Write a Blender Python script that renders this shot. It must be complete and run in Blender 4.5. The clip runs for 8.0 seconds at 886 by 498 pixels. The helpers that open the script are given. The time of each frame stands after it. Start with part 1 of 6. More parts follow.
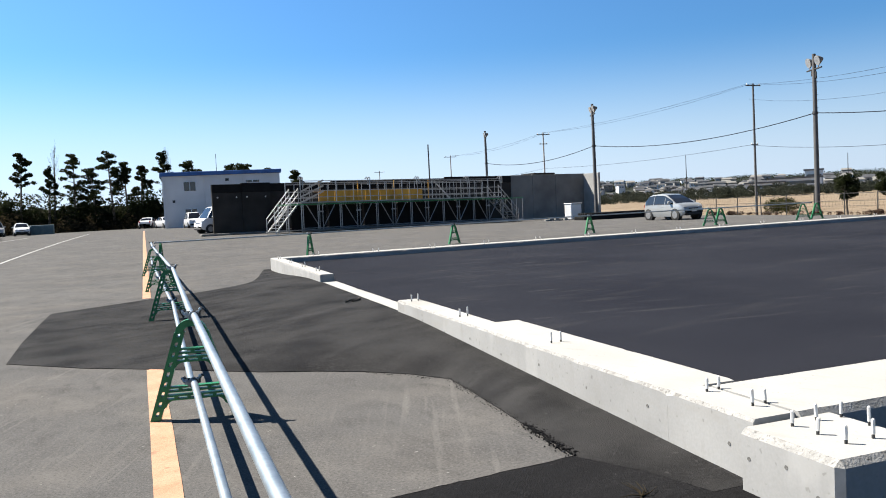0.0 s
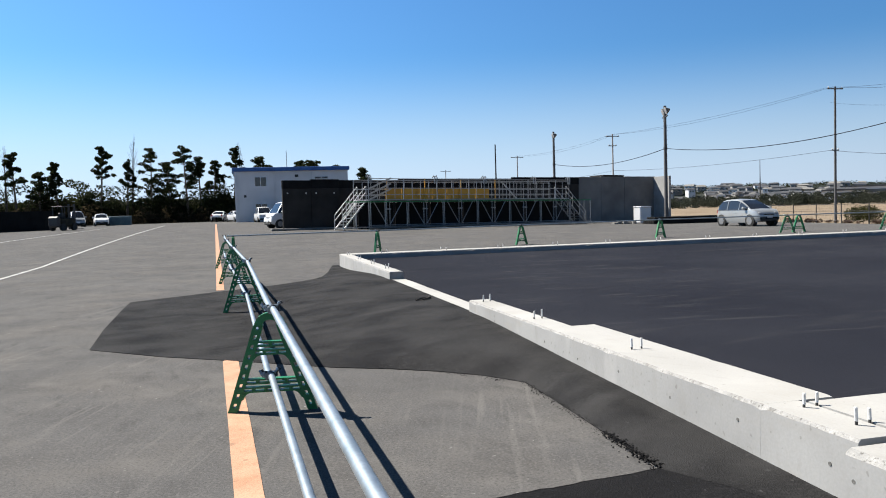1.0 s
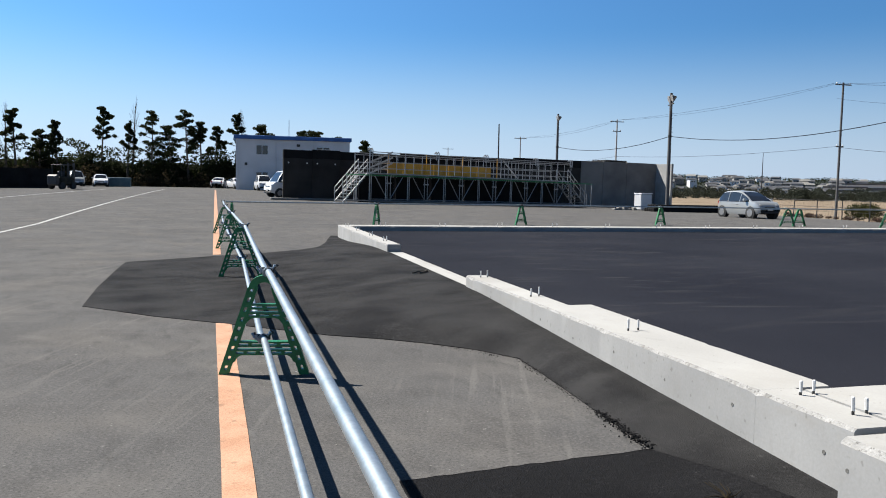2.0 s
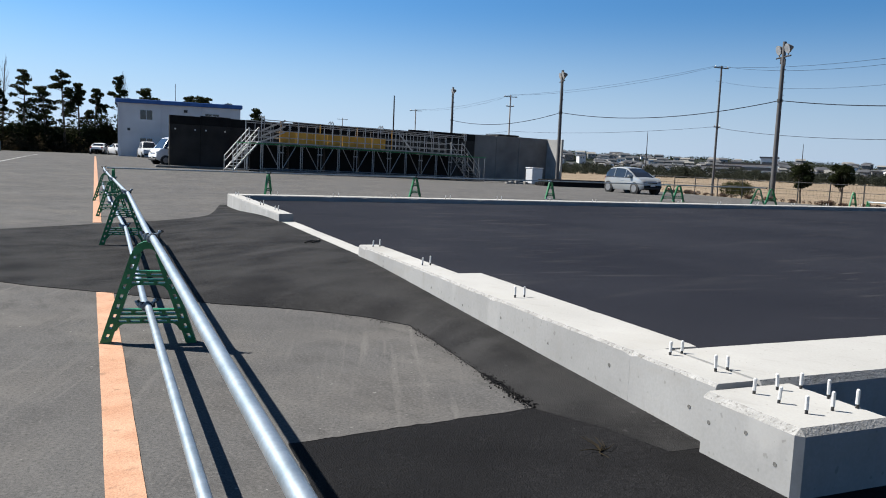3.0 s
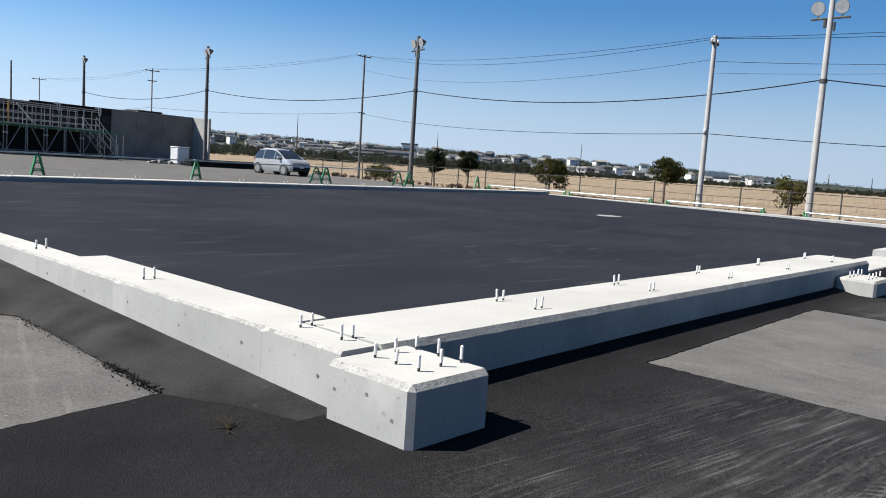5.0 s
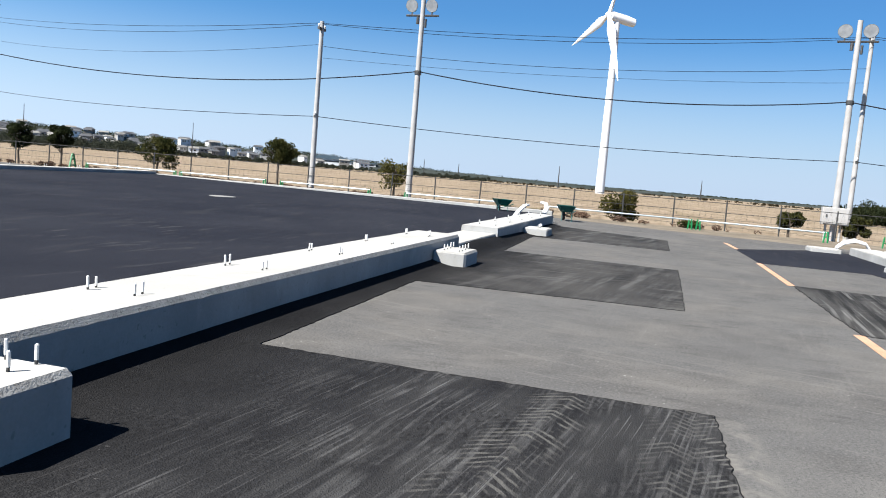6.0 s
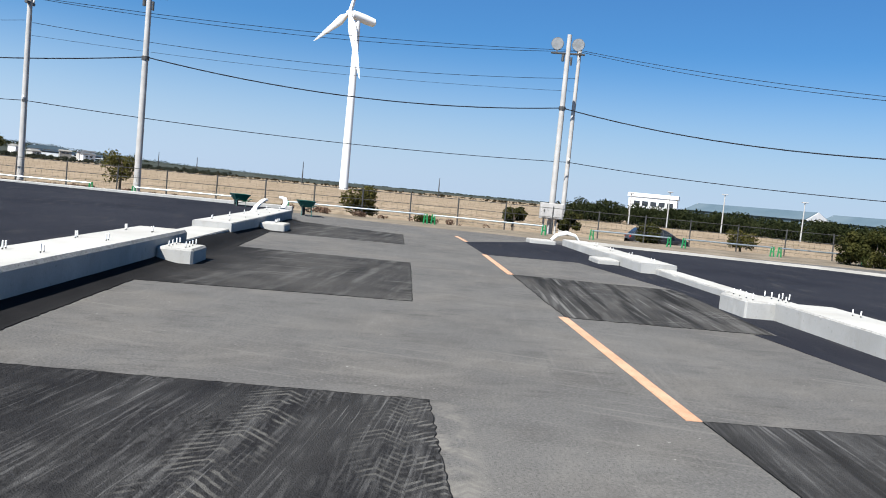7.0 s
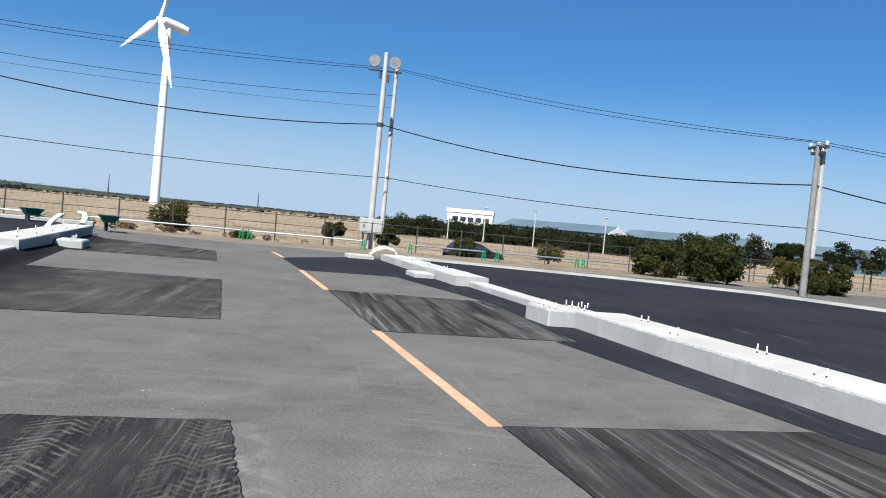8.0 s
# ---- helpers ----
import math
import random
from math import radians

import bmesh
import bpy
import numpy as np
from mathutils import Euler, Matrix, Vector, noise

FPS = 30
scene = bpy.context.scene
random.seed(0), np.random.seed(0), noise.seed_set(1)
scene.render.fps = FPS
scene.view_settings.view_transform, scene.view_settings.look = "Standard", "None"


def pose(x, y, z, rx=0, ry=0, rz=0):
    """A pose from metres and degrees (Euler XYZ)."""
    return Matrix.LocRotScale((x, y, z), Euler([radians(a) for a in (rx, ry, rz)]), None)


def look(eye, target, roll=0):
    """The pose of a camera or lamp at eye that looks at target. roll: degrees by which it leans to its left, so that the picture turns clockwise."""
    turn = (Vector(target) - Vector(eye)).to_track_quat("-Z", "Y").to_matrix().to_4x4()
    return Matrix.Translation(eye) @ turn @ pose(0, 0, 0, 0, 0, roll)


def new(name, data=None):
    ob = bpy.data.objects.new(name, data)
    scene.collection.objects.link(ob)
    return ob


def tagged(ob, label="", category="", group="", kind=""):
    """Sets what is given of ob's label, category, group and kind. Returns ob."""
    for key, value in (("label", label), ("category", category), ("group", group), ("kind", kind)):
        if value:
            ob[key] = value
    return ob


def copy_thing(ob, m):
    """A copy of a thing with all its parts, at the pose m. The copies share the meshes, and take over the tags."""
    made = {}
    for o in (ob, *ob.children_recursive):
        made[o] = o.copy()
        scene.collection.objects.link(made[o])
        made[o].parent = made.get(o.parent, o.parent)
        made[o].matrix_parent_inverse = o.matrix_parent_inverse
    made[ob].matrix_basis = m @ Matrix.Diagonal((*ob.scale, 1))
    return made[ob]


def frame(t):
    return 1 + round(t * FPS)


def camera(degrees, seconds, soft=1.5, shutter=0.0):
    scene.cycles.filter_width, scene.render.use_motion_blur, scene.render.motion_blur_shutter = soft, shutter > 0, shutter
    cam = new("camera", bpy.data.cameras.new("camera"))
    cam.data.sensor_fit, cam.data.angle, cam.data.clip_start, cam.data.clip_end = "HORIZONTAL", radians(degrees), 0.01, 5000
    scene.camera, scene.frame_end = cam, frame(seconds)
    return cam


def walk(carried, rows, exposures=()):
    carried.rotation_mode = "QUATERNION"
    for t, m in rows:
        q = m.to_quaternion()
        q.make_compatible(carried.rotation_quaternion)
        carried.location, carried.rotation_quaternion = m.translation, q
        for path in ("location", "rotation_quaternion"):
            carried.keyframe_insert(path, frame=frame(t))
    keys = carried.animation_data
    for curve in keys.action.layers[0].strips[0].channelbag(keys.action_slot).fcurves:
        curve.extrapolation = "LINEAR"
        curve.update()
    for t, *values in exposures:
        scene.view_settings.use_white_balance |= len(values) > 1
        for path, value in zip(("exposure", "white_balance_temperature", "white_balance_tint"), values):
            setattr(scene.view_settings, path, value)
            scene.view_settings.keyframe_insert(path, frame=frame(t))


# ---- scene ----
cam = camera(58.8, 8.0, soft=1.0)
PATH = [
    (0, (0.759, 0.887, 1.453), (1.429, 2.768, 1.345), -3.0),
    (0.5, (0.707, 0.966, 1.466), (1.282, 2.88, 1.395), -2.8),
    (1, (0.675, 1.008, 1.452), (1.191, 2.937, 1.35), -1.7),
    (1.2, (0.688, 1.044, 1.442), (1.207, 2.971, 1.32), -1.5),
    (2.3, (0.674, 1.078, 1.39), (1.193, 3.001, 1.219), 1.7),
    (2.5, (0.645, 1.006, 1.405), (1.177, 2.925, 1.222), 1.7),
    (3, (0.685, 1.016, 1.368), (1.458, 2.847, 1.148), 2.3),
    (3.5, (0.724, 0.973, 1.361), (1.718, 2.692, 1.117), 2.9),
    (4, (0.689, 0.902, 1.358), (1.808, 2.542, 1.118), 3.4),
    (4.2, (0.686, 0.871, 1.357), (1.822, 2.499, 1.109), 3.5),
    (5.3, (0.907, 0.989, 1.319), (2.556, 2.103, 1.116), 3.9),
    (5.5, (0.969, 0.999, 1.311), (2.722, 1.942, 1.112), 4.1),
    (6, (1.075, 1.042, 1.278), (3.002, 1.542, 1.087), 4.9),
    (6.5, (1.147, 0.998, 1.27), (3.132, 1.173, 1.099), 5.3),
    (7, (1.155, 0.877, 1.264), (3.146, 0.743, 1.121), 5.5),
    (7.5, (1.145, 0.821, 1.263), (3.115, 0.491, 1.171), 5.5),
    (8, (1.141, 0.765, 1.263), (3.057, 0.194, 1.202), 5.5),
]
walk(cam, [(t, look(eye, target, roll)) for t, eye, target, roll in PATH], exposures=((0.0, 1.45, 6750, 10), (1.0, 1.23, 6600, 10), (2.5, 1.1, 6480, 10), (3.0, 1.08, 6450, 10), (3.5, 1.22, 6470, 10), (4.0, 1.26, 6480, 10), (5.3, 1.28, 6450, 10), (5.5, 1.49, 6400, 10), (6.5, 1.53, 6380, 9), (7.0, 1.38, 6320, 9), (8.0, 1.33, 6220, 8)))

# ---- light ----
SUN = Vector((-0.69, 0.56, 1.0)).normalized()
world = bpy.data.worlds.new("sky")
scene.world = world
world.use_nodes = True
wn = world.node_tree
sky = wn.nodes.new("ShaderNodeTexSky")
sky.sky_type, sky.sun_disc = "NISHITA", False
sky.sun_elevation, sky.sun_rotation = math.asin(SUN.z), math.atan2(SUN.x, SUN.y)
sky.air_density, sky.dust_density, sky.ozone_density = 1.0, 0.9, 4.0
# a clear cold sky: the texture made bluer, with an even pale haze all round the horizon
tint = wn.nodes.new("ShaderNodeMixRGB")
tint.blend_type, tint.inputs[0].default_value, tint.inputs[2].default_value = "MULTIPLY", 1.0, (0.54, 1.0, 1.37, 1)
wn.links.new(sky.outputs[0], tint.inputs[1])
coord, split = wn.nodes.new("ShaderNodeTexCoord"), wn.nodes.new("ShaderNodeSeparateXYZ")
wn.links.new(coord.outputs["Generated"], split.inputs[0])
fade = wn.nodes.new("ShaderNodeMapRange")
fade.interpolation_type = "SMOOTHSTEP"
for key, value in (("From Min", 0.0), ("From Max", 0.2), ("To Min", 0.88), ("To Max", 0.0)):
    fade.inputs[key].default_value = value
wn.links.new(split.outputs["Z"], fade.inputs["Value"])
haze = wn.nodes.new("ShaderNodeMixRGB")
haze.inputs[2].default_value = (6.6, 8.1, 10.2, 1)
wn.links.new(fade.outputs[0], haze.inputs[0])
wn.links.new(tint.outputs[0], haze.inputs[1])
# the sky is brighter towards the sun and deep towards the zenith
aim = wn.nodes.new("ShaderNodeVectorMath")
aim.operation = "DOT_PRODUCT"
aim.inputs[1].default_value = SUN
wn.links.new(coord.outputs["Generated"], aim.inputs[0])
gain = haze.outputs[0]
for src, lo, hi, a, b in ((aim.outputs["Value"], -0.6, 1.0, 0.9, 1.45), (split.outputs["Z"], 0.34, 0.9, 1.0, 0.3)):
    r = wn.nodes.new("ShaderNodeMapRange")
    r.interpolation_type = "SMOOTHSTEP"
    for key, value in (("From Min", lo), ("From Max", hi), ("To Min", a), ("To Max", b)):
        r.inputs[key].default_value = value
    wn.links.new(src, r.inputs["Value"])
    v = wn.nodes.new("ShaderNodeVectorMath")
    v.operation = "SCALE"
    wn.links.new(gain, v.inputs[0])
    wn.links.new(r.outputs[0], v.inputs["Scale"])
    gain = v.outputs[0]
wn.links.new(gain, wn.nodes["Background"].inputs[0])
wn.nodes["Background"].inputs[1].default_value = 0.0358
sun_data = bpy.data.lights.new("sun", "SUN")
sun_data.energy, sun_data.angle, sun_data.color = 5.0, radians(0.53), (1.0, 0.95, 0.87)
sun = new("sun", sun_data)
sun.matrix_world = look(SUN * 50, (0, 0, 0))


# ---- materials ----
def surf(name, dark, light, scale=3.0, fine=60.0, rough=0.8, metal=0.0, bump=0.2, speck=0.25, stretch=(1, 1, 1), spec=0.5):
    """Two-scale mottled surface: broad stains of two tones, fine grain in tone and relief."""
    m = bpy.data.materials.new(name)
    m.use_nodes = True
    n, l = m.node_tree.nodes, m.node_tree.links
    b = n["Principled BSDF"]
    tc = n.new("ShaderNodeTexCoord")
    mp = n.new("ShaderNodeMapping")
    mp.inputs["Scale"].default_value = stretch
    l.new(tc.outputs["Object"], mp.inputs[0])
    big, small = n.new("ShaderNodeTexNoise"), n.new("ShaderNodeTexNoise")
    big.inputs["Scale"].default_value, big.inputs["Detail"].default_value = scale, 6
    small.inputs["Scale"].default_value, small.inputs["Detail"].default_value = fine, 3
    l.new(mp.outputs[0], big.inputs["Vector"])
    l.new(tc.outputs["Object"], small.inputs["Vector"])
    ramp = n.new("ShaderNodeValToRGB")
    ramp.color_ramp.elements[0].color, ramp.color_ramp.elements[1].color = (*dark, 1), (*light, 1)
    ramp.color_ramp.elements[0].position, ramp.color_ramp.elements[1].position = 0.32, 0.68
    l.new(big.outputs["Fac"], ramp.inputs[0])
    mr = n.new("ShaderNodeMapRange")
    mr.inputs["From Min"].default_value, mr.inputs["From Max"].default_value = 0.25, 0.75
    mr.inputs["To Min"].default_value, mr.inputs["To Max"].default_value = 1 - speck, 1 + speck
    l.new(small.outputs["Fac"], mr.inputs["Value"])
    mul = n.new("ShaderNodeVectorMath")
    mul.operation = "SCALE"
    l.new(ramp.outputs[0], mul.inputs[0])
    l.new(mr.outputs[0], mul.inputs["Scale"])
    l.new(mul.outputs[0], b.inputs["Base Color"])
    b.inputs["Roughness"].default_value, b.inputs["Metallic"].default_value = rough, metal
    b.inputs["Specular IOR Level"].default_value = spec
    if bump:
        bp = n.new("ShaderNodeBump")
        bp.inputs["Strength"].default_value, bp.inputs["Distance"].default_value = bump, 0.01
        l.new(small.outputs["Fac"], bp.inputs["Height"])
        l.new(bp.outputs[0], b.inputs["Normal"])
    return m


def marked(m, colour, scale, stretch, low, high, amount, angle=0.0, detail=5.0, broken=0.0, fade=None, along=None):
    """Lays dusty marks of a stretched noise over a surface."""
    n, l = m.node_tree.nodes, m.node_tree.links
    b = n["Principled BSDF"]
    old = b.inputs["Base Color"].links[0].from_socket
    tc, mp, no = n.new("ShaderNodeTexCoord"), n.new("ShaderNodeMapping"), n.new("ShaderNodeTexNoise")
    mp.vector_type = "TEXTURE"
    mp.inputs["Scale"].default_value, mp.inputs["Rotation"].default_value = [1 / v for v in stretch], (0, 0, radians(angle))
    no.inputs["Scale"].default_value, no.inputs["Detail"].default_value = scale, detail
    l.new(tc.outputs["Object"], mp.inputs[0])
    l.new(mp.outputs[0], no.inputs["Vector"])
    r = n.new("ShaderNodeMapRange")
    r.inputs["From Min"].default_value, r.inputs["From Max"].default_value = low, high
    r.inputs["To Max"].default_value = amount
    l.new(no.outputs["Fac"], r.inputs["Value"])
    fac = r.outputs[0]
    masks = []
    if broken:
        bn = n.new("ShaderNodeTexNoise")
        bn.inputs["Scale"].default_value, bn.inputs["Detail"].default_value = broken, 4
        l.new(tc.outputs["Object"], bn.inputs["Vector"])
        masks.append((bn.outputs["Fac"], 0.42, 0.62))
    if fade:
        sp = n.new("ShaderNodeSeparateXYZ")
        l.new(tc.outputs["Object"], sp.inputs[0])
        masks.append((sp.outputs["Y"], *fade))
    if along:
        sx = n.new("ShaderNodeSeparateXYZ")
        l.new(tc.outputs["Object"], sx.inputs[0])
        masks.append((sx.outputs["X"], *along))
    for src, lo, hi in masks:
        q, mu = n.new("ShaderNodeMapRange"), n.new("ShaderNodeMath")
        q.inputs["From Min"].default_value, q.inputs["From Max"].default_value = lo, hi
        mu.operation = "MULTIPLY"
        l.new(src, q.inputs["Value"])
        l.new(fac, mu.inputs[0])
        l.new(q.outputs[0], mu.inputs[1])
        fac = mu.outputs[0]
    mix = n.new("ShaderNodeMixRGB")
    mix.inputs[2].default_value = (*colour, 1)
    l.new(fac, mix.inputs[0])
    l.new(old, mix.inputs[1])
    l.new(mix.outputs[0], b.inputs["Base Color"])
    return m


OLD_ASPHALT = surf("old_asphalt", (0.078, 0.0765, 0.0755), (0.096, 0.0945, 0.093), 0.35, 170, 0.85, bump=0.3, speck=0.4, spec=0.03)
marked(OLD_ASPHALT, (0.122, 0.113, 0.102), 0.8, (1, 1, 1), 0.46, 0.68, 0.45, 0, 13)
marked(OLD_ASPHALT, (0.047, 0.046, 0.046), 1.9, (1, 0.8, 1), 0.48, 0.66, 0.34, 20, 13)
marked(OLD_ASPHALT, (0.132, 0.127, 0.12), 4.5, (1, 0.5, 1), 0.5, 0.66, 0.4, 35, 12, broken=0.8)
marked(OLD_ASPHALT, (0.04, 0.0395, 0.039), 9.0, (1, 0.35, 1), 0.52, 0.66, 0.45, 8, 10, broken=0.9)
marked(OLD_ASPHALT, (0.145, 0.14, 0.132), 11.0, (0.05, 1.2, 1), 0.56, 0.64, 0.45, 72, 6, broken=0.5)
marked(OLD_ASPHALT, (0.13, 0.126, 0.12), 8.0, (0.06, 1.5, 1), 0.57, 0.66, 0.35, -6, 7, broken=0.4)
marked(OLD_ASPHALT, (0.135, 0.131, 0.125), 48.0, (1, 1, 1), 0.5, 0.66, 0.5, 0, 6)
marked(OLD_ASPHALT, (0.036, 0.036, 0.036), 62.0, (1, 1, 1), 0.52, 0.66, 0.5, 0, 5)
marked(OLD_ASPHALT, (0.34, 0.335, 0.32), 24.0, (1, 1, 1), 0.72, 0.75, 0.7, 0, 2, broken=0.8)
NEW_ASPHALT = surf("new_asphalt", (0.0145, 0.0145, 0.0152), (0.025, 0.0248, 0.025), 1.8, 120, 0.85, bump=0.8, speck=0.5, spec=0.03)
marked(NEW_ASPHALT, (0.042, 0.04158, 0.04179), 0.9, (1, 1, 1), 0.4, 0.68, 0.6, 0, 12)
marked(NEW_ASPHALT, (0.05, 0.0495, 0.04975), 2.2, (0.4, 1.6, 1), 0.46, 0.68, 0.5, 25, 12, broken=0.8)
marked(NEW_ASPHALT, (0.045, 0.04455, 0.04477), 30.0, (1, 1, 1), 0.52, 0.68, 0.5, 0, 6, broken=1.6)
marked(NEW_ASPHALT, (0.075, 0.07425, 0.07462), 18.0, (1, 1, 1), 0.69, 0.75, 0.5, 0, 3, broken=1.1)
PAD_ASPHALT = surf("pad_asphalt", (0.0135, 0.0145, 0.0195), (0.02, 0.0212, 0.027), 0.35, 110, 0.85, bump=0.5, speck=0.3, spec=0.03)
marked(PAD_ASPHALT, (0.045, 0.045, 0.046), 0.8, (0.5, 2.5, 1), 0.6, 0.76, 0.35, 12)
marked(PAD_ASPHALT, (0.06, 0.0595, 0.059), 3.0, (0.25, 2.0, 1), 0.61, 0.72, 0.6, -8, broken=0.25)
marked(PAD_ASPHALT, (0.06, 0.059, 0.058), 9.0, (0.12, 1.2, 1), 0.6, 0.68, 0.6, 6, 6, broken=0.2)
TRACKED = surf("tracked_asphalt", (0.0125, 0.0125, 0.0135), (0.0185, 0.0185, 0.0198), 1.3, 120, 0.85, bump=0.9, speck=0.5, spec=0.03)
marked(TRACKED, (0.036, 0.03564, 0.03582), 2.6, (0.25, 1.0, 1), 0.42, 0.66, 0.62, -7, 13, fade=(3.2, 2.0))
marked(TRACKED, (0.06, 0.0594, 0.0597), 14.0, (0.05, 1.2, 1), 0.5, 0.64, 0.6, -7, 6, broken=3.0, fade=(3.2, 2.1))
marked(TRACKED, (0.085, 0.08415, 0.08458), 30.0, (0.03, 1.2, 1), 0.54, 0.62, 0.65, -9, 5, broken=2.2, fade=(3.1, 2.2))
marked(TRACKED, (0.08, 0.0792, 0.0796), 24.0, (0.035, 1.2, 1), 0.55, 0.63, 0.55, -3, 5, broken=1.4, fade=(3.3, 2.4))
marked(TRACKED, (0.2, 0.198, 0.199), 60.0, (0.018, 1.0, 1), 0.61, 0.67, 0.36, -8, 6, broken=1.6, fade=(3.3, 2.6))
marked(TRACKED, (0.045, 0.0448, 0.0455), 55.0, (1, 1, 1), 0.5, 0.64, 0.45, 0, 8, broken=2.2)
marked(TRACKED, (0.006, 0.00594, 0.00597), 34.0, (0.6, 1, 1), 0.5, 0.64, 0.6, 0, 8, broken=1.4)
marked(TRACKED, (0.13, 0.1287, 0.1293), 27.0, (1, 1, 1), 0.7, 0.75, 0.5, 0, 3, broken=1.0)
marked(TRACKED, (0.046, 0.04554, 0.04577), 2.0, (1, 1, 1), 0.2, 0.5, 0.42, 0, 12, fade=(-1.0, -1.3))
marked(TRACKED, (0.1, 0.099, 0.0995), 7.0, (0.03, 1, 1), 0.5, 0.62, 0.48, -3, 7, broken=0.8, fade=(-1.0, -1.3))
marked(TRACKED, (0.012, 0.01188, 0.01194), 6.0, (0.03, 1, 1), 0.52, 0.6, 0.65, -5, 7, fade=(-1.0, -1.3))
marked(TRACKED, (0.19, 0.1881, 0.189), 20.0, (0.014, 1, 1), 0.57, 0.64, 0.55, -4, 5, broken=0.7, fade=(-1.0, -1.3))
marked(TRACKED, (0.054, 0.0525, 0.0505), 0.8, (1, 1, 1), 0.24, 0.62, 0.75, 0, 12, fade=(3.7, 3.0), along=(5.9, 7.5))
marked(TRACKED, (0.016, 0.016, 0.0165), 1.1, (0.35, 1, 1), 0.5, 0.64, 0.7, -5, 12, fade=(3.9, 3.2), along=(5.9, 7.5))
marked(TRACKED, (0.1, 0.0985, 0.096), 6.0, (0.07, 1, 1), 0.5, 0.62, 0.6, -9, 7, broken=0.55, fade=(3.7, 3.0), along=(5.9, 7.5))
marked(TRACKED, (0.13, 0.128, 0.124), 9.0, (1, 0.1, 1), 0.55, 0.64, 0.5, 9, 7, broken=0.7, fade=(3.4, 2.6), along=(5.9, 7.5))
marked(TRACKED, (0.012, 0.012, 0.0124), 5.0, (0.04, 1, 1), 0.52, 0.6, 0.7, -6, 7, fade=(-1.0, -1.3), along=(5.9, 7.5))
marked(TRACKED, (0.15, 0.148, 0.144), 16.0, (0.02, 1, 1), 0.56, 0.63, 0.7, -5, 5, broken=0.6, fade=(-1.0, -1.3), along=(5.9, 7.5))
marked(TRACKED, (0.008, 0.008, 0.0084), 0.9, (1, 1, 1), 0.1, 0.5, 0.55, 0, 12, fade=(2.9, 3.8))


def treads(m, colour, y0, y1, amount, turn, lug=0.55, until=None):
    """Dusty herringbone tyre lug prints along a wheel path."""
    n, l = m.node_tree.nodes, m.node_tree.links
    b = n["Principled BSDF"]
    old = b.inputs["Base Color"].links[0].from_socket
    tc, mp, wv, sp = n.new("ShaderNodeTexCoord"), n.new("ShaderNodeMapping"), n.new("ShaderNodeTexWave"), n.new("ShaderNodeSeparateXYZ")
    mp.inputs["Rotation"].default_value = (0, 0, radians(turn))
    wv.inputs["Scale"].default_value, wv.inputs["Distortion"].default_value = 4.3, 2.2
    wv.inputs["Detail"].default_value, wv.inputs["Detail Scale"].default_value = 4.0, 2.6
    no = n.new("ShaderNodeTexNoise")
    no.inputs["Scale"].default_value, no.inputs["Detail"].default_value = 5.0, 10
    for a, b2 in ((tc.outputs["Object"], mp.inputs[0]), (tc.outputs["Object"], no.inputs["Vector"]), (mp.outputs[0], sp.inputs[0])):
        l.new(a, b2)
    away, fold, slant, bent = [n.new("ShaderNodeMath") for _ in range(3)] + [n.new("ShaderNodeCombineXYZ")]
    away.operation, fold.operation, slant.operation = "SUBTRACT", "ABSOLUTE", "MULTIPLY_ADD"
    away.inputs[1].default_value, slant.inputs[1].default_value = (y0 + y1) / 2, 0.9
    for a, b2 in ((sp.outputs["Y"], away.inputs[0]), (away.outputs[0], fold.inputs[0]), (fold.outputs[0], slant.inputs[0]), (sp.outputs["X"], slant.inputs[2]), (slant.outputs[0], bent.inputs["X"]), (sp.outputs["Y"], bent.inputs["Y"]), (bent.outputs[0], wv.inputs["Vector"])):
        l.new(a, b2)
    mask = None
    ends = [("Y", y0 - 0.06, y0 + 0.05), ("Y", y1 + 0.06, y1 - 0.05)] + ([("X", until + 0.5, until - 0.3), ("X", 1.5, 2.3)] if until else [])
    for axis, lo, hi in ends:
        r = n.new("ShaderNodeMapRange")
        r.inputs["From Min"].default_value, r.inputs["From Max"].default_value = lo, hi
        l.new(sp.outputs[axis], r.inputs["Value"])
        if mask is None:
            mask = r.outputs[0]
        else:
            mu = n.new("ShaderNodeMath")
            mu.operation = "MULTIPLY"
            l.new(mask, mu.inputs[0])
            l.new(r.outputs[0], mu.inputs[1])
            mask = mu.outputs[0]
    for src, lo, hi, top in ((wv.outputs["Fac"], lug, 0.85, 1.0), (no.outputs["Fac"], 0.44, 0.58, amount)):
        r = n.new("ShaderNodeMapRange")
        r.inputs["From Min"].default_value, r.inputs["From Max"].default_value, r.inputs["To Max"].default_value = lo, hi, top
        l.new(src, r.inputs["Value"])
        mu = n.new("ShaderNodeMath")
        mu.operation = "MULTIPLY"
        l.new(mask, mu.inputs[0])
        l.new(r.outputs[0], mu.inputs[1])
        mask = mu.outputs[0]
    mix = n.new("ShaderNodeMixRGB")
    mix.inputs[2].default_value = (*colour, 1)
    l.new(mask, mix.inputs[0])
    l.new(old, mix.inputs[1])
    l.new(mix.outputs[0], b.inputs["Base Color"])


